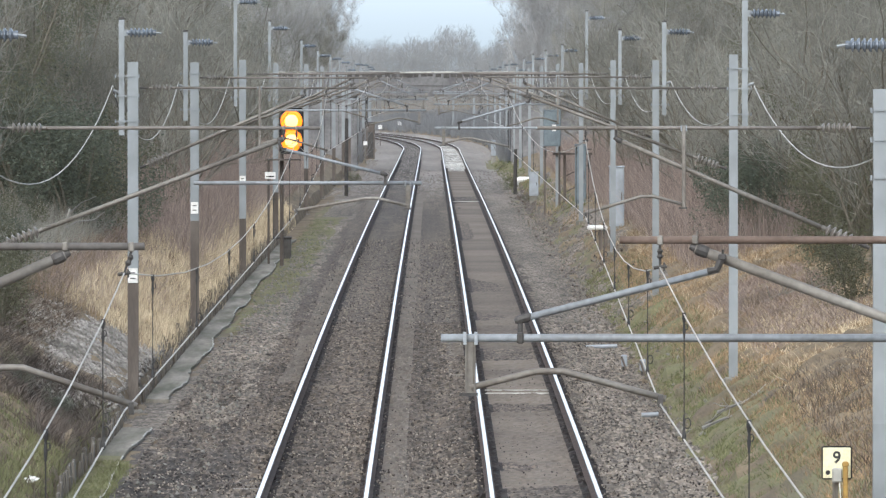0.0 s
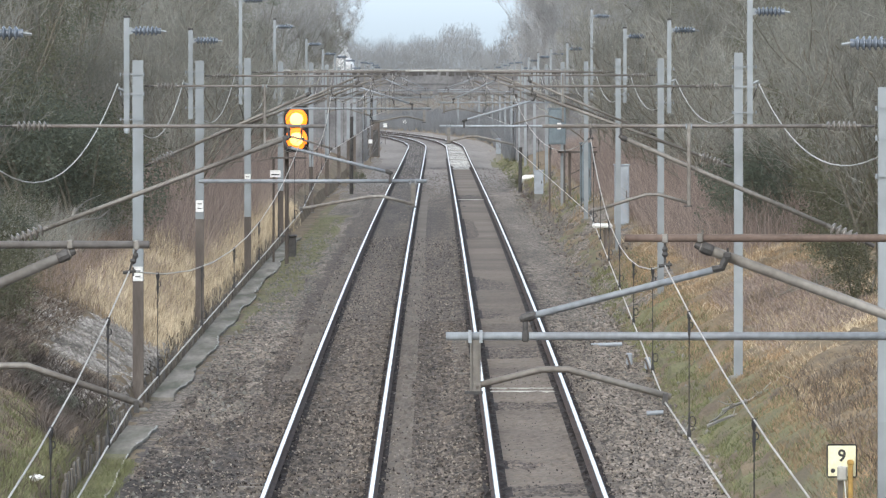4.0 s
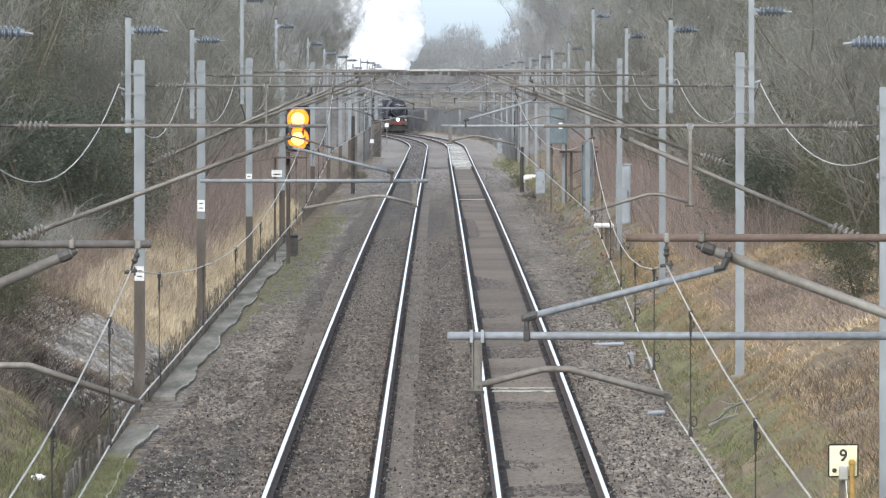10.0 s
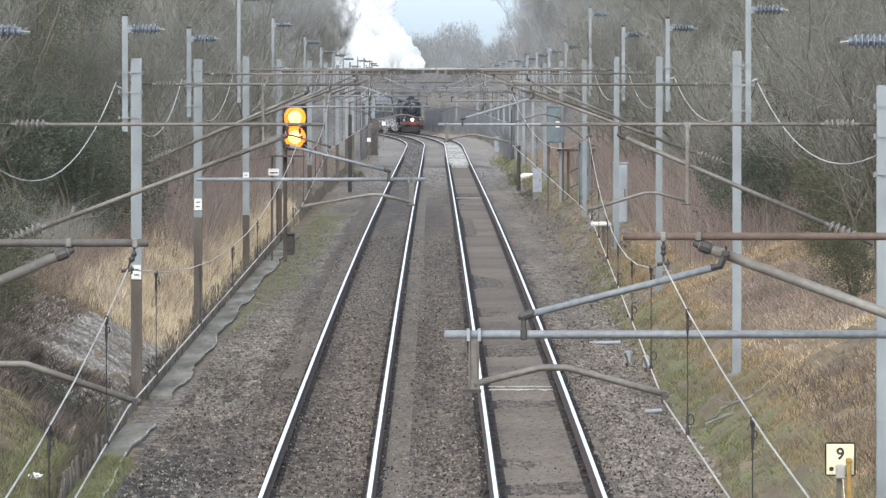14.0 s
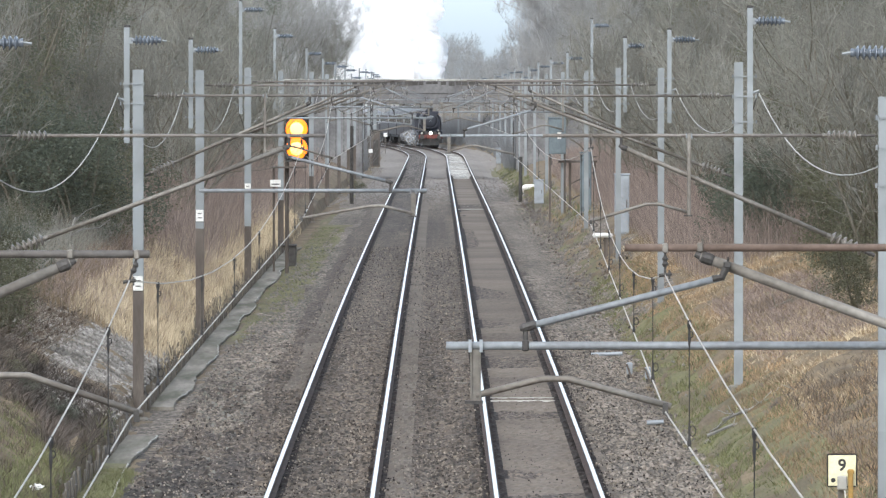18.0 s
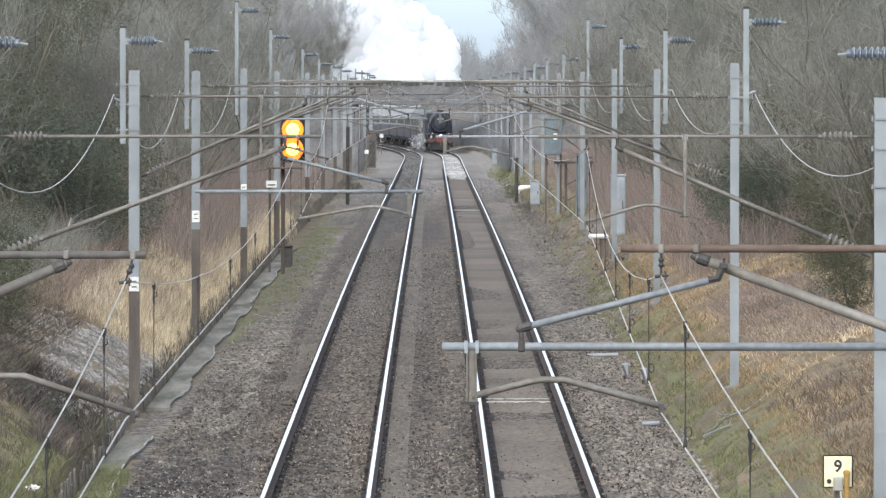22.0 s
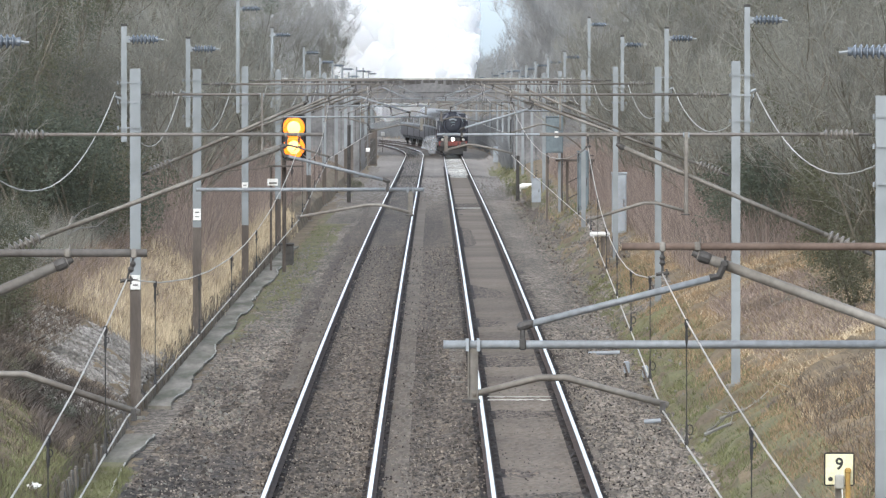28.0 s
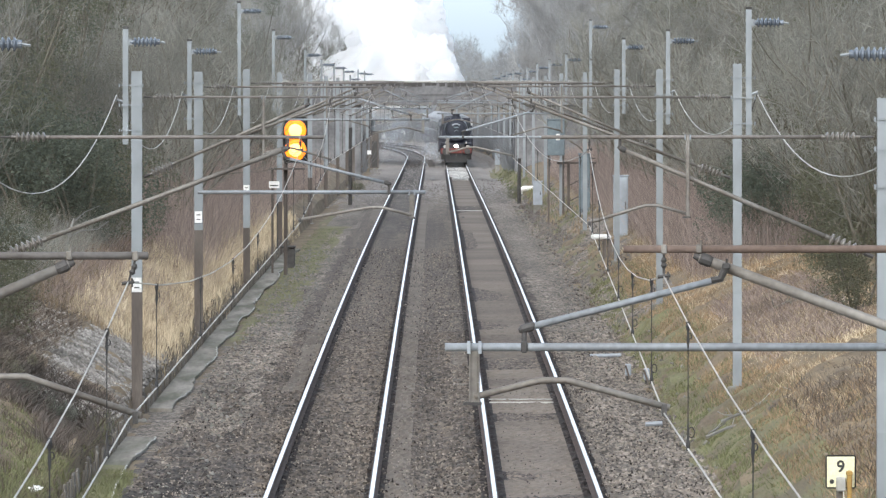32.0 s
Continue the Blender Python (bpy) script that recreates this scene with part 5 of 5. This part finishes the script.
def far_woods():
    """The soft grey mass of distant winter crowns that closes the line, haze put into its colour."""
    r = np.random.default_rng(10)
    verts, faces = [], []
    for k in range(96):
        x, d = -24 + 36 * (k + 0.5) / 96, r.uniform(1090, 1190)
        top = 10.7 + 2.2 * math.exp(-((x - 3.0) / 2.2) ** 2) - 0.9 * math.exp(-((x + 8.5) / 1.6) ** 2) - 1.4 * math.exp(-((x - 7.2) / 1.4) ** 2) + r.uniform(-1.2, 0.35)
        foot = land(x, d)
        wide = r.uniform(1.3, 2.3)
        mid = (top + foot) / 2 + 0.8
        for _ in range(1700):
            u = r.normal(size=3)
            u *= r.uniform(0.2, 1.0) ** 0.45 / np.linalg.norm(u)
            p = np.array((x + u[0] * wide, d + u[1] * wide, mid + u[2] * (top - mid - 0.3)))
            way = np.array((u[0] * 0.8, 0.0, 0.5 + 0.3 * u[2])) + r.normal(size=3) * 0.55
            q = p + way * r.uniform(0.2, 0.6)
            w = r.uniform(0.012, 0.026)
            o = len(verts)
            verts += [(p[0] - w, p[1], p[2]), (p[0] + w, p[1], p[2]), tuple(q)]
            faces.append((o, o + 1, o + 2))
    tagged(raw("far_woods", verts, faces, "hazy_twig"), "distant winter woods in haze-greyed colour closing the line", "woods", kind="stuff")


far_woods()


def stones(name, label, mat, count, seed, spots, sizes):
    """Loose angular stones lying on the land."""
    r = random.Random(seed)
    verts, faces = [], []
    for k in range(count):
        (x0, x1), (d0, d1) = spots[k % len(spots)]
        x, d = r.uniform(x0, x1), r.uniform(d0, d1)
        w = r.uniform(*sizes)
        m = pose(x, d, land(x, d) + w * 0.3, r.uniform(0, 90), r.uniform(0, 90), r.uniform(0, 90))
        o = len(verts)
        verts += [m @ Vector((a * w * r.uniform(0.6, 1.2), b * w * r.uniform(0.6, 1.2), c * w * r.uniform(0.5, 0.9))) for a, b, c in
                  ((1, 0, 0), (-1, 0, 0), (0, 1, 0), (0, -1, 0), (0, 0, 1), (0, 0, -1))]
        faces += [tuple(o + q for q in f) for f in ((0, 2, 4), (2, 1, 4), (1, 3, 4), (3, 0, 4), (2, 0, 5), (1, 2, 5), (3, 1, 5), (0, 3, 5))]
    tagged(raw(name, verts, faces, mat), label, "stones", kind="stuff")


stones("rubble", "loose pale grey stones on the bank", "rubble", 9500, 31, (((-7.8, -5.45), (147, 167)),) * 2 + (((-6.7, -5.4), (141, 171)),) * 3, (0.015, 0.07))
stones("clods", "dark clods and stones along the cess", "cess", 1200, 32, (((3.8, 5.6), (195, 440)),), (0.02, 0.07))
stones("dark_stones", "small dark stones scattered between the rails", "rust_shade_ballast", 380, 34, (((1.05, 2.15), (108, 170)),), (0.006, 0.02))
BED = (((-4.6, 0.8), (108, 190)), ((-4.6, 0.8), (108, 150)), ((2.5, 4.2), (108, 190)), ((-3.1, 0.8), (190, 300)))
stones("pale_stones", "pale ballast stones lying loose on the track bed", "pale_stone", 11000, 35, BED, (0.011, 0.03))
stones("dark_stones", "dark ballast stones lying loose on the track bed", "rust_shade_ballast", 9000, 36, BED, (0.011, 0.028))
stones("loose_stones", "loose grey ballast stones along the cess", "concrete", 1500, 33, (((3.4, 5.0), (130, 400)), ((-4.6, -3.4), (110, 300))), (0.02, 0.06))


def fallen_branches():
    """Dead branches lying on the banks."""
    r = random.Random(8)
    for x, d, n in ((4.45, 139.0, 9), (4.75, 140.5, 9), (5.3, 140.0, 5), (7.35, 168.0, 4), (5.3, 322.0, 9), (6.7, 170.0, 5)):
        t = thing("fallen_branch", "dead pale branch lying on the bank", "branch", "fallen branches", pose(x, d, land(x, d) + (0.16 if n == 9 else 0.06), 0, -13, r.uniform(-30, 10)))
        bm = pipe(bmesh.new(), [(0, 0, 0), (0.35, 0.2, 0.08), (0.75, 0.3, 0.1), (1.1, 0.5, 0.05)], 0.034, 6, 0.014)
        part("limb", bm, "pale_twig" if n == 9 else "twig", t)
        for _ in range(n):
            a = Vector((r.uniform(0, 0.9), r.uniform(0, 0.4), 0.06))
            way = Vector((r.uniform(-0.3, 0.8), r.uniform(-0.8, 0.8), r.uniform(0, 0.35)))
            part("twig", pipe(bmesh.new(), [a, a + way * 0.4, a + way * 0.7 + Vector((0, 0, 0.05))], 0.012, 4, 0.006), "pale_twig" if n == 9 else "twig", t)


fallen_branches()


def snapped_sapling():
    """A pale broken stem with one side shoot, standing on the left-hand bank."""
    x, d = -8.45, 194.0
    t = thing("snapped_sapling", "pale snapped sapling standing on the bank", "sapling", m=pose(x, d, land(x, d)))
    part("stem", pipe(bmesh.new(), [(-0.05, 0, -0.1), (-0.02, 0, 0.35), (0.06, 0, 0.62), (0.16, 0, 0.9)], 0.05, 7, 0.03), "coping", t, "pale splintered stem")
    part("shoot", pipe(bmesh.new(), [(0.0, 0, 0.45), (0.3, 0, 0.62), (0.7, 0, 0.66), (0.95, 0, 0.85)], 0.022, 6, 0.01), "pale_twig", t)
    part("shoot", pipe(bmesh.new(), [(0.12, 0, 0.8), (0.4, 0, 1.05), (0.75, 0, 1.2)], 0.016, 6, 0.008), "pale_twig", t)


snapped_sapling()


# ---- the steam train: built with its front at the origin, facing -y
def locomotive():
    t = thing("steam_locomotive", "black steam locomotive with red buffer beam and lit headlamp", "locomotive")
    part("boiler", lathe(bmesh.new(), (0, 2.3, 2.72), (0, 9.3, 2.78), ((0, 0.80), (0.3, 0.84), (0.6, 0.9), (1, 0.92)), 24), "loco", t, smooth=True)
    sb = part("smokebox", lathe(bmesh.new(), (0, 0.75, 2.72), (0, 2.3, 2.72), ((0, 0.82), (0.02, 0.86), (1, 0.86)), 24), "smokebox", t, "matt black smokebox")
    part("smokebox_door", lathe(bmesh.new(), (0, 0.745, 2.72), (0, 0.52, 2.72), ((0, 0.70), (0.4, 0.62), (0.8, 0.36), (1, 0.1)), 24), "smokebox", sb, smooth=True)
    part("door_handle", pipe(bmesh.new(), [(-0.14, 0.5, 2.6), (0.0, 0.46, 2.72), (0.14, 0.5, 2.66)], 0.02, 6), "tube", sb)
    part("headboard", pipe(bmesh.new(), [(-0.3, 0.5, 3.06), (-0.16, 0.48, 3.14), (0, 0.47, 3.17), (0.16, 0.48, 3.14), (0.3, 0.5, 3.06)], 0.07, 8), "greybox", sb, "pale curved headboard")
    part("name_plaque", box(bmesh.new(), -0.2, 0.2, 0.44, 0.5, 2.86, 2.96, 0.02), "bluebox", sb, "small blue-grey plaque")
    part("chimney", lathe(bmesh.new(), (0, 1.5, 3.5), (0, 1.5, 3.95), ((0, 0.34), (0.3, 0.25), (0.8, 0.25), (0.9, 0.30), (1, 0.29)), 18), "smokebox", t)
    part("dome", lathe(bmesh.new(), (0, 5.2, 3.55), (0, 5.2, 3.92), ((0, 0.42), (0.5, 0.36), (0.85, 0.22), (1, 0.05)), 18), "loco", t, smooth=True)
    part("running_plate", box(bmesh.new(), -1.2, 1.2, 0.1, 9.6, 1.62, 1.68), "loco", t)
    beam = part("buffer_beam", box(bmesh.new(), -1.2, 1.2, -0.02, 0.1, 0.9, 1.28, 0.01), "red", t, "red buffer beam")
    for x in (-0.865, 0.865):
        bm = lathe(bmesh.new(), (x, -0.03, 1.06), (x, -0.55, 1.06), ((0, 0.15), (0.7, 0.11), (0.71, 0.23), (1, 0.22)), 16)
        part("buffer", bm, "fitting", beam, "steel buffer")
    part("coupling_hook", pipe(bmesh.new(), [(0, -0.03, 1.05), (0, -0.25, 1.05), (0, -0.28, 0.8), (0, -0.22, 0.55)], 0.04, 6), "fitting", beam)
    for x in (-0.45, 0.45):
        part("brake_pipe", pipe(bmesh.new(), [(x, -0.03, 0.8), (x, -0.12, 1.2), (x * 1.05, -0.15, 0.6)], 0.035, 6), "black", beam)
    part("guard_plate", box(bmesh.new(), -0.85, 0.85, 0.12, 0.3, 0.18, 0.85, 0.03), "black", t, "black guard plate below the beam")
    lamp = part("headlamp", box(bmesh.new(), -0.15, 0.15, -0.06, 0.1, 1.30, 1.62, 0.03), "black", t, "lit electric headlamp")
    part("lamp_glass", lathe(bmesh.new(), (0, -0.062, 1.46), (0, -0.09, 1.46), ((0, 0.14), (1, 0.12)), 16), "lamp", lamp, "bright white lamp glass")
    for x in (-0.95, 0.95):
        cyl = part("cylinder", lathe(bmesh.new(), (x, 0.75, 0.98), (x, 2.0, 0.98), ((0, 0.26), (0.05, 0.31), (1, 0.31)), 18), "loco", t)
        part("steam_chest", box(bmesh.new(), x - 0.27, x + 0.27, 0.8, 1.95, 1.26, 1.6, 0.05), "loco", cyl)
        part("white_lamp", lathe(bmesh.new(), (x * 0.82, -0.03, 1.72), (x * 0.82, 0.08, 1.72), ((0, 0.07), (1, 0.08)), 10), "coping", t, "small pale marker lamp")
        for y, rad in ((1.0, 0.47), (2.6, 0.47), (4.5, 0.92), (6.5, 0.92), (8.5, 0.92)):
            wh = part("wheel", lathe(bmesh.new(), (x * 0.74, y, rad), (x * 0.88, y, rad), ((0, rad), (0.2, rad + 0.02), (0.21, rad * 0.98), (1, rad * 0.96)), 24), "loco", t)
        rod = box(bmesh.new(), x - 0.03, x + 0.03, 4.2, 8.8, 0.62, 0.76)
        part("coupling_rod", rod, "tube", t)
        bm = bmesh.new()
        box(bm, x - 0.02, x + 0.02, 0.6, 2.2, 1.70, 2.1, 0.0)
        part("step_plate", bm, "loco", t)
        sx = 1 if x > 0 else -1
        bm = bmesh.new()
        outer = [(1.13, 1.72), (1.14, 2.3), (1.07, 2.8), (0.92, 3.16), (0.72, 3.4)]
        rows = [[bm.verts.new((sx * (a + o), y, z)) for a, z in outer] for y, o in ((0.45, 0), (3.3, 0), (3.3, -0.03), (0.45, -0.03))]
        for p, q in zip(rows, rows[1:] + rows[:1]):
            for k in range(4):
                bm.faces.new((p[k], p[k + 1], q[k + 1], q[k]))
        for k in (0, 4):
            bm.faces.new([row[k] for row in rows])
        plate = part("smoke_deflector", bm, "loco", t, "tall dark blue-black smoke deflector plate")
        part("grab_rail", pipe(bmesh.new(), [(sx * 1.17, 0.6, 2.1), (sx * 1.175, 0.6, 2.7)], 0.018, 6), "tube", plate)
        part("front_step", box(bmesh.new(), sx * 1.02 - 0.16, sx * 1.02 + 0.16, 0.12, 0.3, 0.42, 0.88, 0.02), "black", t)
        part("oval_lamp", lathe(bmesh.new(), (x * 0.93, -0.04, 1.43), (x * 0.93, 0.06, 1.43), ((0, 0.11), (0.4, 0.13), (1, 0.13)), 12), "coping", t, "pale oval lamp on the buffer beam")
    frame_bm = box(bmesh.new(), -0.62, 0.62, 0.1, 9.8, 0.7, 1.6)
    part("main_frame", frame_bm, "black", t)
    bm = box(bmesh.new(), -1.3, 1.3, 9.2, 11.0, 1.3, 3.0)
    box(bm, -1.12, 1.12, 9.2, 11.3, 3.0, 3.6)
    part("cab", bm, "loco", t, "black cab")
    for x in (-0.95, 0.95):
        part("cab_window", box(bmesh.new(), x - 0.2, x + 0.2, 9.18, 9.195, 2.7, 3.2), "glass", t)
    return t


def tender():
    t = thing("tender", "black coal tender behind the locomotive", "tender")
    part("tank", box(bmesh.new(), -1.3, 1.3, 0.2, 7.4, 1.2, 3.0, 0.08), "loco", t)
    part("coal", box(bmesh.new(), -0.95, 0.95, 0.6, 5.0, 2.9, 3.35, 0.2), "smokebox", t, "black coal heap")
    for x in (-0.75, 0.75):
        for y in (1.3, 3.5, 5.7):
            part("wheel", lathe(bmesh.new(), (x - 0.06, y, 0.62), (x + 0.06, y, 0.62), ((0, 0.62), (1, 0.62)), 20), "black", t)
    part("underframe", box(bmesh.new(), -1.1, 1.1, 0.1, 7.6, 0.8, 1.19), "black", t)
    return t


def coach():
    t = thing("railway_coach", "dark maroon and grey passenger coach on its bogies", "coach", "train coaches")
    L = 19.6
    part("lower_body", box(bmesh.new(), -1.39, 1.39, 0.3, L, 1.0, 2.22, 0.04), "coach_low", t, "dark lower body side")
    part("upper_body", box(bmesh.new(), -1.36, 1.36, 0.32, L - 0.02, 2.224, 3.25), "coach_up", t, "grey upper body side")
    bm = bmesh.new()
    rings = [[bm.verts.new((1.38 * math.cos(a), y, 3.24 + 0.58 * math.sin(a))) for a in np.linspace(0, math.pi, 11)] for y in (0.3, L)]
    for k in range(10):
        bm.faces.new((rings[0][k], rings[0][k + 1], rings[1][k + 1], rings[1][k]))
    bm.faces.new(rings[0])
    bm.faces.new(list(reversed(rings[1])))
    part("roof", bm, "coach_roof", t, "grey arched roof")
    for side in (-1, 1):
        for k in range(9):
            y = 1.3 + 2.0 * k
            part("window", box(bmesh.new(), side * 1.385 - 0.012, side * 1.385 + 0.012, y, y + 1.35, 2.34, 3.02), "glass", t)
    part("corridor_end", box(bmesh.new(), -0.5, 0.5, 0.0, 0.296, 1.1, 3.2, 0.05), "black", t)
    part("underframe", box(bmesh.new(), -1.15, 1.15, 0.4, L - 0.1, 0.72, 0.996), "black", t)
    for y in (2.6, L - 2.6):
        bogie = part("bogie", box(bmesh.new(), -1.0, 1.0, y - 1.7, y + 1.7, 0.35, 0.715), "black", t)
        for dy in (-1.25, 1.25):
            for x in (-0.75, 0.75):
                part("wheel", lathe(bmesh.new(), (x - 0.06, y + dy, 0.46), (x + 0.06, y + dy, 0.46), ((0, 0.46), (1, 0.46)), 16), "fitting", bogie)
    return t


def bird():
    """A dark bird in flight towards -x, its wings parts of their own."""
    t = thing("flying_bird", "dark grey bird flying low across the line", "bird")
    bm = lathe(bmesh.new(), (-0.2, 0, 0.02), (0.15, 0, 0), ((0, 0.004), (0.08, 0.022), (0.16, 0.035), (0.24, 0.033), (0.42, 0.06), (0.65, 0.058), (0.9, 0.03), (1, 0.012)), 12)
    part("body", bm, "feather", t, smooth=True)
    bm = bmesh.new()
    low = [bm.verts.new(p) for p in ((0.1, -0.02, 0), (0.1, 0.02, 0), (0.3, 0.065, 0), (0.32, 0, 0), (0.3, -0.065, 0))]
    high = [bm.verts.new(v.co + Vector((0, 0, 0.012))) for v in low]
    bm.faces.new(high)
    bm.faces.new(list(reversed(low)))
    for k in range(5):
        bm.faces.new((low[k], low[(k + 1) % 5], high[(k + 1) % 5], high[k]))
    part("tail", bm, "feather", t)
    wings = []
    for side in (-1, 1):
        bm = bmesh.new()
        ring = ((-0.1, 0.0), (-0.13, 0.17), (-0.05, 0.36), (0.0, 0.38), (0.05, 0.3), (0.07, 0.15), (0.08, 0.0))
        low = [bm.verts.new((x, side * y, -0.006)) for x, y in ring]
        high = [bm.verts.new((x, side * y, 0.008 - 0.01 * y)) for x, y in ring]
        bm.faces.new(high)
        bm.faces.new(list(reversed(low)))
        for k in range(7):
            bm.faces.new((low[k], low[(k + 1) % 7], high[(k + 1) % 7], high[k]))
        wings.append(part("wing", bm, "feather", t))
    return t, wings


def puff_mesh(seed, mat="steam", rough=1.0):
    """A billow of steam: a lumpy rounded body."""
    bm = bmesh.new()
    bmesh.ops.create_icosphere(bm, subdivisions=4, radius=1.0)
    off = Vector((seed * 7.3, seed * 3.1, seed * 1.7))
    for v in bm.verts:
        p = v.co.copy()
        h = 0.28 * noise.noise(p * 1.5 + off) + 0.17 * abs(noise.noise(p * 3.2 + off)) + 0.07 * abs(noise.noise(p * 7.0 + off)) + 0.04 * abs(noise.noise(p * 14 + off))
        v.co = p * (0.78 + h * rough)
    me = bpy.data.meshes.new("puff")
    bm.to_mesh(me)
    bm.free()
    me.materials.append(M[mat])
    me.shade_smooth()
    return me


ENGINE, TENDER = locomotive(), tender()
BIRD, WINGS = bird()
COACHES = [coach()]
for _ in range(7):
    COACHES.append(copy_thing(COACHES[0], Matrix()))
PUFFS = [puff_mesh(k) for k in range(6)]
WISPS = [puff_mesh(20 + k, "thin_steam", 1.2) for k in range(3)]
HAZE = [puff_mesh(30 + k, "haze_steam", 0.6) for k in range(3)]
PLUME = thing("steam_plume", "dense white exhaust steam billowing above the train", "steam")
LOW = thing("cylinder_steam", "thin white steam drifting low beside the locomotive", "steam")


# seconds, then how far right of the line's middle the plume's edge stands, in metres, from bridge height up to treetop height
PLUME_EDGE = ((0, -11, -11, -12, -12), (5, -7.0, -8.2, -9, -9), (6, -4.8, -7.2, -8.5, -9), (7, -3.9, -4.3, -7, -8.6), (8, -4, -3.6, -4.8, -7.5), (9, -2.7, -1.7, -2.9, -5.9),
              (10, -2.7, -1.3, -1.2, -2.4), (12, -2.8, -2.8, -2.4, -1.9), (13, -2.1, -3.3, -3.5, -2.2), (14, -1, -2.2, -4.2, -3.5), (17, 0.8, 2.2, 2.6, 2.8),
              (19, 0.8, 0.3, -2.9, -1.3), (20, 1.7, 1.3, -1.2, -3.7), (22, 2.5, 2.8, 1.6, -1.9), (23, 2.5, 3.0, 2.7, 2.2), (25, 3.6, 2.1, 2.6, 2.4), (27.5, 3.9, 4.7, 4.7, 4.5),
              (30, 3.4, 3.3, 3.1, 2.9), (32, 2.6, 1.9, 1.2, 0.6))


def front(t):
    """Distance of the engine's front from the camera."""
    u = 32.0 - t
    return 655.0 + (16.5 - 0.15 * u) * u + 1.6 * max(0.0, u - 21.5) ** 2


def on_line(d, x=RIGHT, up=0.0):
    return pose(x + swerve(d), d, grade(d) + up, 0, 0, math.degrees(heading(d + 8)))


def motions():
    times = [float(k) for k in range(0, 33, 2)]
    for ob, lag in [(ENGINE, 0.0), (TENDER, 11.4)] + [(c, 19.3 + 20.0 * k) for k, c in enumerate(COACHES)]:
        walk(ob, [(t, on_line(front(t) + lag)) for t in times])
    r = random.Random(5)
    beats = [float(k) for k in range(0, 33)]
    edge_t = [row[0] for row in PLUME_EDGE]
    for k in range(230):
        rim = k % 5 < 3
        level = r.uniform(-0.15, 1.2)
        size = r.uniform(0.7, 1.5) if rim else r.uniform(2.2, 3.4)
        inward = r.uniform(0.0, 1.0) if rim else 0.4 + 13.0 * r.random()
        lag = 6 + 45 * max(0.0, level) * r.random() + 5.0 * inward + r.uniform(0, 12)
        ob = new("puff", r.choice(PUFFS))
        ob.parent = PLUME
        ob.scale = (size, size * 0.5, size * r.uniform(0.85, 1.1))
        a, b, c, w = r.uniform(0, 6.28), r.uniform(0, 6.28), r.uniform(4, 16), r.uniform(0.6, 1.1)
        rows = []
        for t in beats:
            d = min(front(t) + lag, max(front(t) + 4, 1075.0))
            rise = min(max(level, 0.0), 1.0) * 3
            i = min(int(rise), 2)
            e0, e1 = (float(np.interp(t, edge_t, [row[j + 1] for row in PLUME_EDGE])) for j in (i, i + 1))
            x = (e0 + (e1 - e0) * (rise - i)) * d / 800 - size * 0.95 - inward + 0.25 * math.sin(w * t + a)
            z = 6.0 + (6.7 * level + 0.3 * math.sin(1.3 * w * t + b)) * d / 800
            rows.append((t, pose(x, d, z, 8 * math.sin(a), c * t, 8 * math.sin(b))))
        walk(ob, rows)
    for k in range(12):
        ob = new("puff", r.choice(WISPS))
        ob.parent = LOW
        size = r.uniform(0.3, 0.75)
        ob.scale = (size * 0.9, size * 2.0, size * 0.8)
        lag, ox, oz, a = 0.5 + 26 * r.random() ** 1.5, -1.4 - r.uniform(0, 1.9) * r.random(), 0.2 + r.uniform(0, 1.3), r.uniform(0, 6)
        walk(ob, [(t, on_line(front(t) + lag, RIGHT + ox + 0.25 * math.sin(t + a), oz + 0.15 * math.sin(1.3 * t + a)) @ pose(0, 0, 0, 12 * math.sin(t + a), 10 * t, 0)) for t in times])
    for k in range(10):                         # haze that sinks beside the coaches as the train nears
        ob = new("puff", r.choice(HAZE))
        ob.parent = LOW
        size = r.uniform(0.9, 1.9)
        ob.scale = (size, size * 2.2, size * 0.75)
        lag, ox, oz, a = 8 + 75 * r.random(), -1.8 - r.uniform(0, 4.2), 0.5 + r.uniform(0, 2.6), r.uniform(0, 6)
        sink = [float(np.interp(t, (0, 24, 27, 29.5, 32), (9, 9, 5, 0.6, 0))) for t in beats]
        walk(ob, [(t, on_line(front(t) + lag, RIGHT + ox * (0.5 + 0.5 * min(1, t / 30)), oz + up + 0.15 * math.sin(1.3 * t + a)) @ pose(0, 0, 0, 12 * math.sin(t + a), 10 * t, 0))
                  for t, up in zip(beats, sink)])
    way = ((0, 300, 45), (15, 92, 30), (20, 19, 15), (20.6, 9.6, 10.4), (20.9, 5.4, 8.1), (21.0, 4.2, 7.5), (21.1, 3.15, 7.4), (21.2, 1.95, 6.96), (21.3, 0.55, 6.83),
           (21.4, -0.75, 6.48), (21.5, -2.5, 6.16), (21.6, -3.9, 6.1), (21.7, -5.6, 6.04), (22.2, -13, 6.8), (23, -25, 15), (26, -70, 28), (32, -160, 40))
    walk(BIRD, [(t, pose(x, 200 + 0.35 * x, z, 14, 6, 20)) for t, x, z in way])
    flaps = [0.0] + [19.6 + 0.1 * k for k in range(34)] + [32.0]
    for wing, side in zip(WINGS, (-1, 1)):
        walk(wing, [(t, pose(0, 0, 0.03, side * (12 + 42 * math.sin(2 * math.pi * 3.1 * (t - 21.28))), 0, 0)) for t in flaps])


motions()
